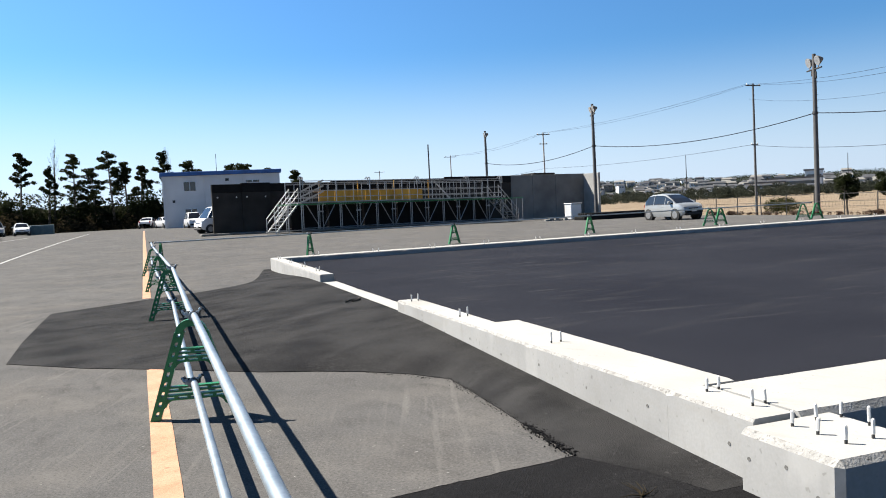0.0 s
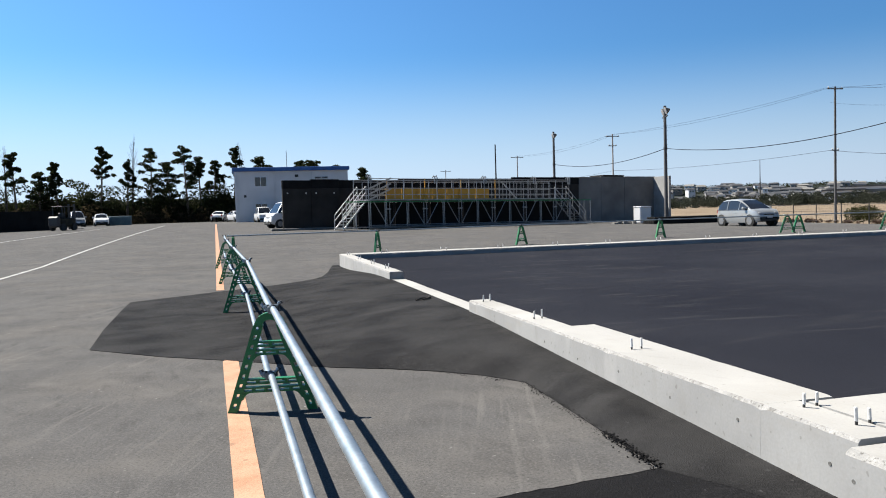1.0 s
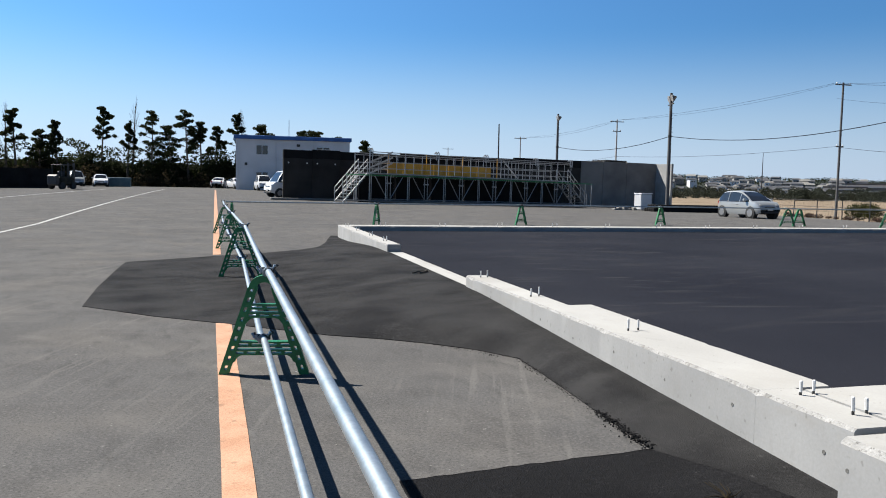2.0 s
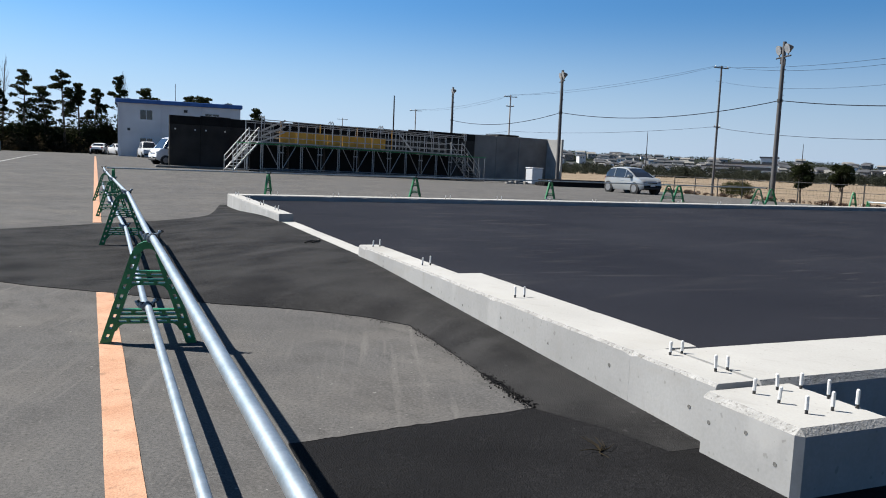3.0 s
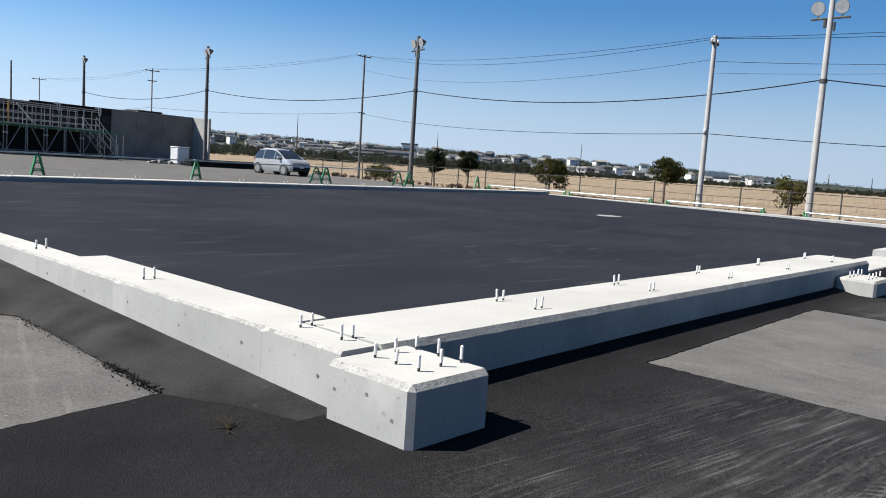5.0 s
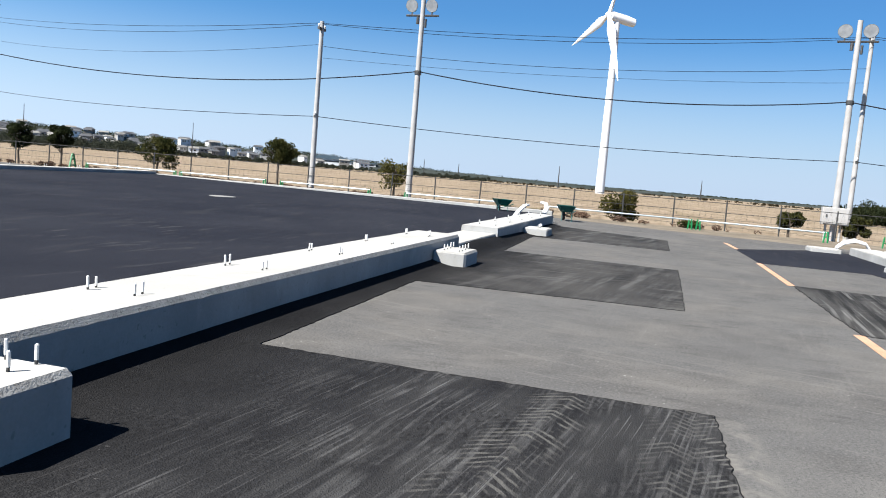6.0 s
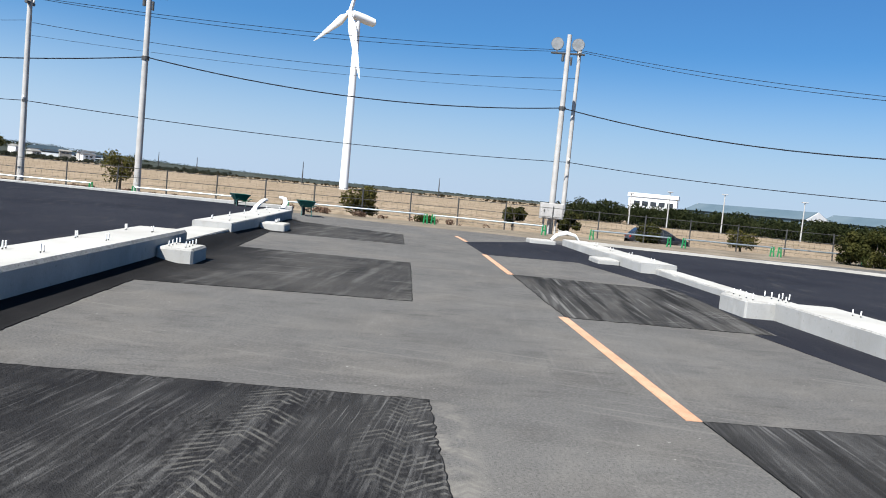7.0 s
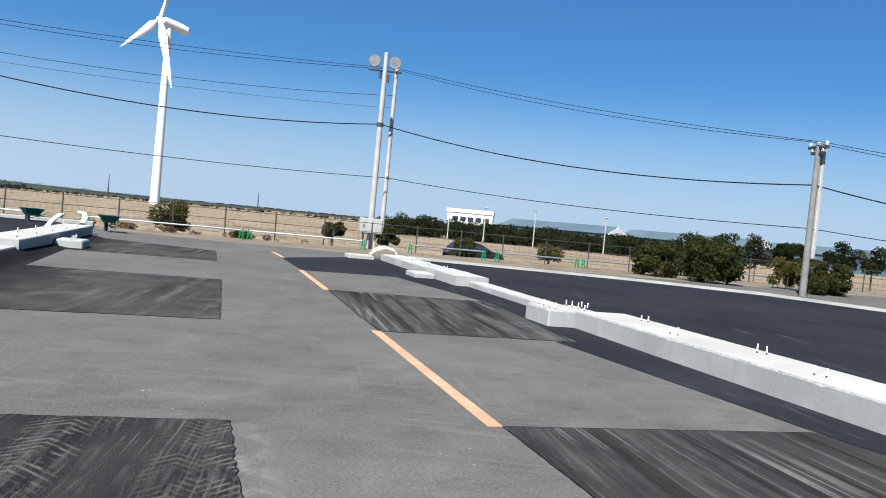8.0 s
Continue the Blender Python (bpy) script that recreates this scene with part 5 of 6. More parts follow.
# ---- vehicles ----
def car(label, place, turn, paint, L=4.0, W=1.68, H=1.52, belt=0.95, hood=0.9, nose=0.95, tail=0.25, screen=0.75, rear=0.35, category="car"):
    c = thing("car", label, category, (place[0], place[1], place[2] + lift(place[0], place[1])), turn)
    h = L / 2
    xb0, xb1 = -h + tail, h - nose
    xr0, xr1 = xb0 + rear, xb1 - screen
    rise = H - belt
    line = [(-h, 0.62), (-h + 0.03, belt - 0.08), (xb0 - 0.02, belt + 0.02), (xb0 + rear * 0.4, belt + rise * 0.5), (xr0, H - 0.09), (xr0 + 0.25, H - 0.03), ((xr0 + xr1) / 2, H), (xr1 - 0.25, H - 0.02), (xr1, H - 0.08), ((xr1 + xb1) / 2, belt + rise * 0.5), (xb1, belt + 0.02), (xb1 + nose * 0.4, hood), (h - 0.16, hood - 0.12), (h - 0.04, hood - 0.26), (h, 0.5)]
    line = sorted((p for p in line), key=lambda p: p[0])

    def height(x):
        for (x0, z0), (x1, z1) in zip(line, line[1:]):
            if x <= x1:
                return z0 + (z1 - z0) * (x - x0) / max(x1 - x0, 1e-6)
        return line[-1][1]

    marks = sorted({round(p[0], 4) for p in line} | {round(-h + L * k / 26, 4) for k in range(27)})
    rows = []
    for x in marks:
        top = height(x)
        end = max(0.0, abs(x) / h - 0.72) / 0.28
        hw = W / 2 * (1 - 0.2 * end * end)
        b = min(belt, top)
        g = max(0.0, top - b)
        hr = hw * (0.95 - 0.25 * min(1, g / rise))
        low = 0.2 + 0.14 * end * end
        side = [(hw * 0.9, low), (hw * 0.99, low + (b - low) * 0.3), (hw, low + (b - low) * 0.62), (hw * 0.955, b - 0.01), (hr, b + g * 0.86), (hr * 0.86, top - 0.012), (0.0, top + 0.012)]
        rows.append((x, g, side))
    shells = {"body": bmesh.new(), "window": bmesh.new()}
    for sgn in (-1, 1):
        for (xa, ga, sa), (xz, gb, sb) in zip(rows, rows[1:]):
            mid = (xa + xz) / 2
            for k in range(6):
                glass = (k == 3 and ga > 0.06 and gb > 0.06) or (k == 5 and (xr1 + 0.02 < mid < xb1 - 0.03 or xb0 + 0.05 < mid < xr0 - 0.02))
                bm = shells["window" if glass else "body"]
                vs = [bm.verts.new((x, sgn * q[0], q[1])) for x, q in ((xa, sa[k]), (xz, sb[k]), (xz, sb[k + 1]), (xa, sa[k + 1]))]
                bm.faces.new(vs if sgn < 0 else vs[::-1])
    for name, bm in shells.items():
        bmesh.ops.remove_doubles(bm, verts=bm.verts, dist=0.0015)
        bmesh.ops.recalc_face_normals(bm, faces=bm.faces)
        part(name, bm, GLASS if name == "window" else paint, c, "dark car windows" if name == "window" else "", smooth=True)
    wb, wr = W / 2 * 0.955, W / 2 * 0.71
    for s in (-1, 1):
        for f in (0.34, 0.68):
            x = xb0 + (xb1 - xb0) * f
            top = height(x)
            part("pillar", rod(bmesh.new(), (x, s * wb, belt - 0.02), (x - 0.05, s * (wr + 0.008), belt + (top - belt) * 0.86), 0.028, seg=6), paint, c)
        for x0, x1, z in ((xb0 + 0.1, xb1 - 0.2, belt - 0.005),):
            part("trim", rod(bmesh.new(), (x0, s * (wb + 0.004), z), (x1, s * (wb + 0.004), z), 0.014, seg=6), RUBBER, c)
        part("mirror", box(bmesh.new(), xb1 - 0.45, s * (W / 2 + 0.07) - 0.09, belt + 0.02, xb1 - 0.3, s * (W / 2 + 0.07) + 0.09, belt + 0.16, 0.03), paint, c)
        part("headlight", box(bmesh.new(), h - 0.42, s * W * 0.33 - 0.13, hood - 0.3, h - 0.06, s * W * 0.33 + 0.13, hood - 0.13, 0.05), LAMP_GLASS, c, "clear headlight")
        part("tail_light", box(bmesh.new(), -h - 0.005, s * W * 0.36 - 0.09, 0.72, -h + 0.16, s * W * 0.36 + 0.09, belt + 0.02, 0.03), RED_LENS, c, "red tail light")
        part("door_handle", box(bmesh.new(), -0.05, s * W / 2 - 0.01, belt - 0.17, 0.12, s * W / 2 + 0.02, belt - 0.13, 0.008), paint, c)
        for x in (-h + 0.55, h - 0.62):
            part("wheel_arch", rod(bmesh.new(), (x, s * (W / 2 - 0.25), 0.31), (x, s * (W / 2 + 0.003), 0.31), 0.345, seg=24), RUBBER, c, smooth=True)
            wheel = part("wheel", tube(bmesh.new(), [(x, s * (W / 2 - 0.19), 0.3), (x, s * (W / 2 - 0.18), 0.3), (x, s * (W / 2 - 0.0), 0.3), (x, s * (W / 2 + 0.02), 0.3)], [0.26, 0.3, 0.3, 0.27], 20), RUBBER, c, "black tyre", smooth=True)
            part("rim", tube(bmesh.new(), [(x, s * (W / 2 - 0.05), 0.3), (x, s * (W / 2 + 0.022), 0.3), (x, s * (W / 2 + 0.028), 0.3)], [0.205, 0.205, 0.08], 16), ALU, wheel, "silver wheel rim")
    part("grille", box(bmesh.new(), h - 0.1, -W * 0.2, hood - 0.3, h - 0.015, W * 0.2, hood - 0.24, 0.01), RUBBER, c)
    part("bumper", box(bmesh.new(), h - 0.1, -W * 0.36, 0.26, h + 0.03, W * 0.36, 0.42, 0.04), RUBBER, c)
    part("plate", box(bmesh.new(), h + 0.0, -0.17, 0.45, h + 0.025, 0.17, 0.6), CAP, c, "plain pale number plate")
    return c


car("silver compact hatchback parked by the fence", (28.4, 38.9, 0), -86, CAR_SILVER, 3.45, 1.62, 1.5, 0.9, 0.9, 0.62, tail=0.06, screen=0.95, rear=0.34)
car("glossy black car on the road outside the fence", (54.4, -17.4, -1.28), -92, CAR_BLACK, 4.2, 1.7, 1.5)
car("white sedan parked by the office", (-0.8, 110.5, 0), 80, CAR_WHITE, 4.5, 1.75, 1.42, tail=0.8, rear=0.6)
car("white sedan parked facing the yard", (1.4, 106.5, 0), -75, CAR_WHITE, 4.6, 1.75, 1.4, tail=0.8, rear=0.6)
car("white minivan parked in front of the office", (4.2, 93.4, 0), -85, CAR_WHITE, 4.4, 1.7, 1.72, 1.0, 0.98, 0.7)
car("white van half hidden by the panel wall", (5.5, 61.5, 0), 200, CAR_WHITE, 4.8, 1.75, 1.95, 1.1, 1.05, 0.45, screen=0.5, category="van")
car("white car parked near the trees", (-14.7, 104.7, 0), -80, CAR_WHITE, 4.3, 1.7, 1.5)
car("silver van parked near the trees", (-17.4, 104.3, 0), -75, CAR_SILVER, 4.4, 1.7, 1.85, 1.05, 1.0, 0.5)


def forklift(x, y, turn):
    f = thing("forklift", "old dull dark forklift with an overhead guard", "forklift", (x, y, lift(x, y)), turn)
    part("body", box(bmesh.new(), -1.1, -0.6, 0.35, 0.7, 0.6, 1.15, 0.12), YELLOW_PAINT, f)
    part("counterweight", box(bmesh.new(), -1.5, -0.6, 0.3, -1.102, 0.6, 1.3, 0.15), STEEL_DARK, f)
    part("roof", box(bmesh.new(), -0.9, -0.55, 2.15, 0.7, 0.55, 2.22, 0.02), STEEL_DARK, f)
    for px in (-0.85, 0.65):
        for py in (-0.5, 0.5):
            part("post", rod(bmesh.new(), (px, py, 1.1), (px, py, 2.16), 0.04, seg=6), STEEL_DARK, f)
    part("seat", box(bmesh.new(), -0.6, -0.25, 1.151, -0.1, 0.25, 1.6, 0.08), RUBBER, f)
    for py in (-0.3, 0.3):
        part("mast", box(bmesh.new(), 0.85, py - 0.06, 0.1, 1.0, py + 0.06, 2.4), STEEL_DARK, f)
        part("fork", box(bmesh.new(), 1.0, py - 0.06, 0.08, 2.0, py + 0.06, 0.13), STEEL_DARK, f)
    for px in (-0.9, 0.5):
        for py in (-0.55, 0.55):
            part("wheel", rod(bmesh.new(), (px, py - 0.12, 0.32), (px, py + 0.12, 0.32), 0.32, seg=16), RUBBER, f, smooth=True)


forklift(-14.0, 79.2, 60)
bm = bmesh.new()
hd = Vector((0.62, 0.78, 0))
for k in range(9):
    p = Vector((-21.5, 77.0, 0)) + hd * 1.0 * k
    q = p + hd * 0.99
    slab(bm, [(p.x, p.y), (q.x, q.y), (q.x - 0.1, q.y + 0.08), (p.x - 0.1, p.y + 0.08)], -0.1, 1.85)
solid("sheet_hoarding", bm, TAR, "dark sheet hoarding along the yard edge", "hoarding", "structure").location.z = 0.5
bm = box(bmesh.new(), -14.4, 106.2, 0.58, -11.5, 107.4, 1.75, 0.05)
solid("storage_bin", bm, surf("dull_blue_green_sheet", (0.045, 0.09, 0.105), (0.075, 0.1275, 0.1425), 2, 20, 0.6), "dull blue-green storage bin", "bin")


# ---- pine wood at the far left ----
def pine(x, y, h, seed, spread=1.6, start=0.35, bare=False):
    r = random.Random(seed)
    t = thing("pine_tree", "bare dead pale tree above the wood" if bare else "tall dark pine with layered branches", "tree", (x, y, lift(x, y) - 0.1), group="pines")
    bm = bmesh.new()
    lean = r.uniform(-0.6, 0.6)
    tube(bm, [(0, 0, 0), (lean * 0.4, 0, h * 0.4), (lean, 0, h * 0.97)], [0.2, 0.14, 0.03], 7)
    clumps = []
    n = 60 if bare else 21
    for k in range(n):
        t0 = start + (1 - start) * (k + r.random() * 0.8) / n
        zz = h * min(t0, 0.985)
        q = spread * (1.2 - t0) / (1.2 - start) * r.uniform(0.35, 1.25)
        a = r.uniform(0, 6.28)
        ex, ey, ez = lean * t0 + q * math.cos(a), q * math.sin(a), zz + r.uniform(0.6, 1.4) * (1.0 if bare else 0.3)
        th = 0.022 if bare else 0.05
        tube(bm, [(lean * t0, 0, zz - 0.2), ((lean * t0 + ex) / 2, ey / 2, zz), (ex, ey, ez)], [th, th * 0.7, th * 0.3], 5)
        w = spread * r.uniform(0.22, 0.42)
        clumps.append((ex, ey, ez, w, w, 0.26))
        if r.random() < 0.6:
            clumps.append(((lean * t0 + ex) / 2, ey / 2, zz + 0.12, w * 0.8, w * 0.8, 0.16))
    part("trunk", bm, BARK, t, smooth=True)
    if not bare:
        clumps.append((lean, 0, h * 0.98, 0.25, 0.25, 0.4))
        leaves("crown", clumps, 2400, 0.17, LEAF_DARK, seed, t, 0.9)


for k, (x, h, sp, s0, bare) in enumerate([
    (-27.0, 9.8, 1.5, 0.55, False), (-28.4, 10.2, 1.0, 0.4, True), (-21.9, 8.3, 1.3, 0.5, False), (-16.8, 10.5, 1.5, 0.6, False),
    (-12.8, 11.6, 1.2, 0.4, True), (-13.4, 8.6, 0.9, 0.6, False), (-10.2, 10.3, 2.3, 0.3, False), (-7.6, 8.4, 1.8, 0.35, False), (-5.2, 10.6, 2.0, 0.55, False),
    (-3.4, 9.2, 1.7, 0.5, False), (-1.8, 8.6, 1.2, 0.55, False), (1.2, 10.5, 1.3, 0.6, False), (2.2, 10.6, 0.9, 0.5, True), (6.0, 9.2, 2.4, 0.5, False),
    (13.0, 8.6, 2.2, 0.5, False), (16.0, 8.0, 1.8, 0.5, False), (20.4, 7.6, 1.8, 0.5, False), (-33.0, 9.0, 1.8, 0.4, False), (-24.4, 7.2, 1.8, 0.4, False), (10.4, 8.4, 1.7, 0.6, False)]):
    pine(x, 120.5 + 0.1 * x + 0.5 * math.sin(k * 2.1), h, 100 + k, sp, s0, bare)
r = random.Random(77)
for mat_, lab, off, hh, cnt in ((LEAF_DARK, "dense dark evergreen wood edge behind the yard", 2.0, 8.5, 180000), (LEAF_BROWN, "brown leafless scrub below the wood edge", 0.0, 4.2, 50000)):
    cl = []
    for k in range(380):
        x = r.uniform(-75, 28)
        z = r.uniform(0.4, 1.0) * hh * (0.78 + 0.3 * noise.noise((x * 0.21, hh, 0.5)) + 0.16 * noise.noise((x * 0.8, hh, 2.5)))
        cl.append((x, 115.5 + off + r.uniform(0, 5), max(0.5, z - 1.0) + 0.5, r.uniform(0.7, 1.6), r.uniform(0.7, 1.6), r.uniform(0.45, 0.9)))
        cl.append((x + r.uniform(-1, 1), 116 + off + r.uniform(0, 4), z * 0.35, 1.8, 1.5, max(0.5, z * 0.4)))
    ob = leaves("far_wood", cl, cnt, 0.2, mat_, 200 + cnt, None, 0.8)
    tagged(ob, lab, "wood", "", "stuff")
# added backing sheet stands in for the shaded depth behind the leaves
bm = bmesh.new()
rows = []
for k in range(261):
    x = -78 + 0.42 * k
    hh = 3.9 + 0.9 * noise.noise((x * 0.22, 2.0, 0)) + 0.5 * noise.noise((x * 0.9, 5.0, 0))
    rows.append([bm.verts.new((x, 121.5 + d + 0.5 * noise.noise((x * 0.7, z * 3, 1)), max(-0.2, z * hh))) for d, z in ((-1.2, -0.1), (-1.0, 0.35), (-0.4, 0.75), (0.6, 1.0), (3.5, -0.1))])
for a, b in zip(rows, rows[1:]):
    for k in range(4):
        bm.faces.new((a[k], b[k], b[k + 1], a[k + 1]))
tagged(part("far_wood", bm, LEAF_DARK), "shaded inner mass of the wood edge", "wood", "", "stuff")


# ---- wind turbine ----
def turbine(x, y, hub):
    t = thing("wind_turbine", "white three-bladed wind turbine in the field", "wind turbine", (x, y, -0.1))
    part("tower", tube(bmesh.new(), [(0, 0, -1.6), (0, 0, hub * 0.5), (0, 0, hub - 1.2)], [1.75, 1.45, 1.05], 20), TURBINE, t, smooth=True)
    dirs = [Vector((31, 16.3, -6.6)), Vector((-22.0, -7.0, -27.0)), Vector((-2.0, -8.4, 35.5))]
    axis = (dirs[0].cross(dirs[2])).normalized()
    axis = axis if axis.y > 0 else -axis
    c = Vector((0, 0, hub)) + axis * 3.6
    nac = part("nacelle", tube(bmesh.new(), [c - axis * 0.8, c - axis * 1.3, c - axis * 7.5, c - axis * 10.4, c - axis * 10.9], [1.2, 1.7, 1.8, 1.6, 1.1], 12), TURBINE, t, smooth=True)
    part("hub", tube(bmesh.new(), [c - axis * 0.9, c + axis * 0.6, c + axis * 1.4], [1.25, 1.1, 0.3], 14), TURBINE, t, smooth=True)
    for d in dirs:
        n = d.normalized()
        side = n.cross(axis).normalized()
        bm = bmesh.new()
        rings = []
        for s, ch, th, tw in ((0.02, 0.8, 0.8, 0), (0.08, 0.9, 0.8, 10), (0.22, 1.9, 0.6, 25), (0.5, 1.4, 0.45, 20), (0.85, 0.75, 0.25, 10), (1.0, 0.15, 0.08, 0)):
            tw = radians(tw)
            u = side * math.cos(tw) + axis * math.sin(tw)
            w = axis * math.cos(tw) - side * math.sin(tw)
            p = c + d * s
            rings.append([bm.verts.new(p + u * ch * math.cos(a) + w * th * math.sin(a)) for a in (2 * math.pi * k / 10 for k in range(10))])
        for p, q in zip(rings, rings[1:]):
            for k in range(10):
                bm.faces.new((p[k], p[(k + 1) % 10], q[(k + 1) % 10], q[k]))
        bm.faces.new(rings[-1])
        bmesh.ops.recalc_face_normals(bm, faces=bm.faces)
        part("blade", bm, TURBINE, t, smooth=True)


turbine(309.0, 21.0, 65.0)


# ---- distance: wooded rise, town, sheds ----
def ridge(name, a0, a1, dist, height, seed, material, label):
    """A low wooded rise seen round an arc of bearings (degrees right of +y)."""
    r = np.random.default_rng(seed)
    bm = bmesh.new()
    n = 160
    rows = []
    for k in range(n + 1):
        a = radians(a0 + (a1 - a0) * k / n)
        hgt = height(k / n) * (0.95 + 0.22 * noise.noise((k * 0.13, seed, 0.3)) + 0.06 * noise.noise((k * 0.6, seed, 1.3)))
        rows.append([bm.verts.new((math.sin(a) * d, math.cos(a) * d, z)) for d, z in ((dist - 60, -1.8), (dist - 20, hgt * 0.7), (dist, hgt), (dist + 120, -1.8))])
    for p, q in zip(rows, rows[1:]):
        for i in range(3):
            bm.faces.new((p[i], p[i + 1], q[i + 1], q[i]))
    bmesh.ops.recalc_face_normals(bm, faces=bm.faces)
    cl = []
    for row in rows:
        for v in row[1:3]:
            for j in range(3):
                w = min(3.2, 0.5 + v.co.z * 0.4) * r.uniform(0.6, 1.5)
                cl.append((v.co.x + r.normal() * 3, v.co.y + r.normal() * 3, v.co.z - w * 0.25, w * 1.8, w * 1.8, w * 0.8))
    ob = part(name, bm, material)
    tagged(leaves("tree_belt", cl, 60000, 0.55, LEAF_DARK, seed, None, 0.8), "dark trees on the far rise", "tree belt", "", "stuff")
    return tagged(ob, label, "hill", "", "stuff")


ridge("far_hill", 20, 92, 640, lambda t: float(np.interp(20 + 72 * t, (20, 32, 45, 56, 64, 70, 77, 92), (15, 12.8, 11.2, 9.6, 7.6, 5.8, 2.8, 0.8))), 3, HILL, "low far wooded rise beyond the field")
ridge("far_hill", 60, 125, 900, lambda t: 1.2 + 1.6 * max(0.0, t - 0.55), 5, HILL, "very low far tree line on the horizon")
r = random.Random(55)


def house(x, y, w, d, h, turn, roof, wallm, label="small far house with a grey roof", cat="house"):
    ho = thing("house", label, cat, (x, y, r.uniform(-0.1, 0)), turn, "far houses")
    part("wall", box(bmesh.new(), -w / 2, -d / 2, -9.5, w / 2, d / 2, h), wallm, ho)
    bm = bmesh.new()
    e = 0.5
    v = [bm.verts.new(p) for p in ((-w / 2 - e, -d / 2 - e, h), (w / 2 + e, -d / 2 - e, h), (w / 2 + e, d / 2 + e, h), (-w / 2 - e, d / 2 + e, h), (-w / 2, 0, h + d * 0.24), (w / 2, 0, h + d * 0.24))]
    for f in ((0, 1, 5, 4), (2, 3, 4, 5), (1, 2, 5), (3, 0, 4), (3, 2, 1, 0)):
        bm.faces.new([v[i] for i in f])
    bmesh.ops.recalc_face_normals(bm, faces=bm.faces)
    part("roof", bm, roof, ho)
    for k in range(2):
        part("window", box(bmesh.new(), -w * 0.3 + k * w * 0.35, -d / 2 - 0.05, h * 0.45, -w * 0.3 + k * w * 0.35 + w * 0.2, -d / 2 + 0.02, h * 0.75), GLASS, ho)
    return ho


for k in range(190):
    deg = r.triangular(25, 72, 34)
    a = radians(deg)
    up = r.random() ** 1.3
    d = 560 + 70 * up
    z = 9.5 * up * float(np.interp(deg, (25, 56, 72), (1.1, 0.9, 0.4)))
    ho = house(math.sin(a) * d, math.cos(a) * d, r.uniform(4, 8), r.uniform(3.5, 6), r.uniform(2.2, 3.8), r.uniform(-60, 0), r.choice((TILE_ROOF, TILE_ROOF, TILE_ROOF, CONCRETE_OLD)), r.choice((HOUSE_WALL, WHITE_PAINT, CONCRETE_OLD)))
    ho.location.z = z
for az, dist, w, h in ((43.8, 470, 27, 6.5), (45.0, 480, 9, 10.5), (42.0, 430, 18, 4.5), (66.7, 600, 23, 4.6), (69.1, 610, 20, 3.6)):
    a = radians(az)
    b = thing("far_building", "wide pale far building above the field", "building", (math.sin(a) * dist, math.cos(a) * dist, 0), -az)
    part("wall", box(bmesh.new(), -w / 2, -6, -2, w / 2, 6, h), WHITE_PAINT, b)
    bm = bmesh.new()
    if az == 66.7:
        arc = [(-math.cos(math.pi * k / 12) * (w / 2 + 0.8), h + 2.6 * math.sin(math.pi * k / 12) ** 0.7) for k in range(13)]
        ends = [[bm.verts.new((x, y, z)) for x, z in arc] for y in (-6.8, 6.8)]
        for k in range(12):
            bm.faces.new((ends[0][k], ends[0][k + 1], ends[1][k + 1], ends[1][k]))
        for side in ends:
            bm.faces.new(side)
        bmesh.ops.recalc_face_normals(bm, faces=bm.faces)
    else:
        box(bm, -w / 2 - 0.6, -6.6, h, w / 2 + 0.6, 6.6, h + 0.8)
    part("roof", bm, SHEET_BLUE if az > 60 else TILE_ROOF, b)
    part("window", box(bmesh.new(), -w * 0.42, -6.06, h * 0.55, w * 0.42, -6.0, h * 0.8), GLASS, b)
for az, dist, h in ((37.0, 520, 26), (57.3, 540, 20), (47.0, 560, 22), (73.5, 560, 10), (76.0, 560, 9), (83.2, 450, 11), (93, 430, 9)):
    a = radians(az)
    p = thing("far_mast", "thin far lattice mast on the horizon", "mast", (math.sin(a) * dist, math.cos(a) * dist, -0.1), group="far masts")
    part("shaft", tube(bmesh.new(), [(0, 0, -1.5), (0, 0, h)], [0.45, 0.15], 5), STEEL_DARK, p)

# scrub and tree belts across the field
for seed, a0, a1, d0, d1, hh, cnt, size, m, lab in (
        (1, 24, 54, 320, 400, 4.9, 72000, 0.34, LEAF_FAR, "belt of grey-green trees beyond the field"),
        (2, 50, 78, 420, 500, 2.5, 40000, 0.4, LEAF_FAR, "thin far belt of trees beyond the field"),
        (3, 40, 104, 420, 560, 1.2, 40000, 0.35, LEAF_BROWN, "brown far scrub along the field edge"),
        (4, 102.5, 126, 150, 172, 3.8, 80000, 0.25, LEAF_DARK, "dense evergreen hedge row before the sheds")):
    rr = random.Random(seed)
    cl = []
    for k in range(700):
        a, d = radians(rr.uniform(a0, a1)), rr.uniform(d0, d1)
        z = hh * rr.uniform(0.3, 1.0)
        for j in range(3):
            w = z * rr.uniform(0.2, 0.5)
            cl.append((math.sin(a) * d + rr.gauss(0, 0.45) * z, math.cos(a) * d + rr.gauss(0, 0.45) * z, -1.3 + z * rr.uniform(0.15, 0.9), w, w, w * 0.7))
    ob = leaves("tree_belt", cl, cnt, size, m, 300 + seed, None, 0.8)
    tagged(ob, lab, "tree belt", "", "stuff")
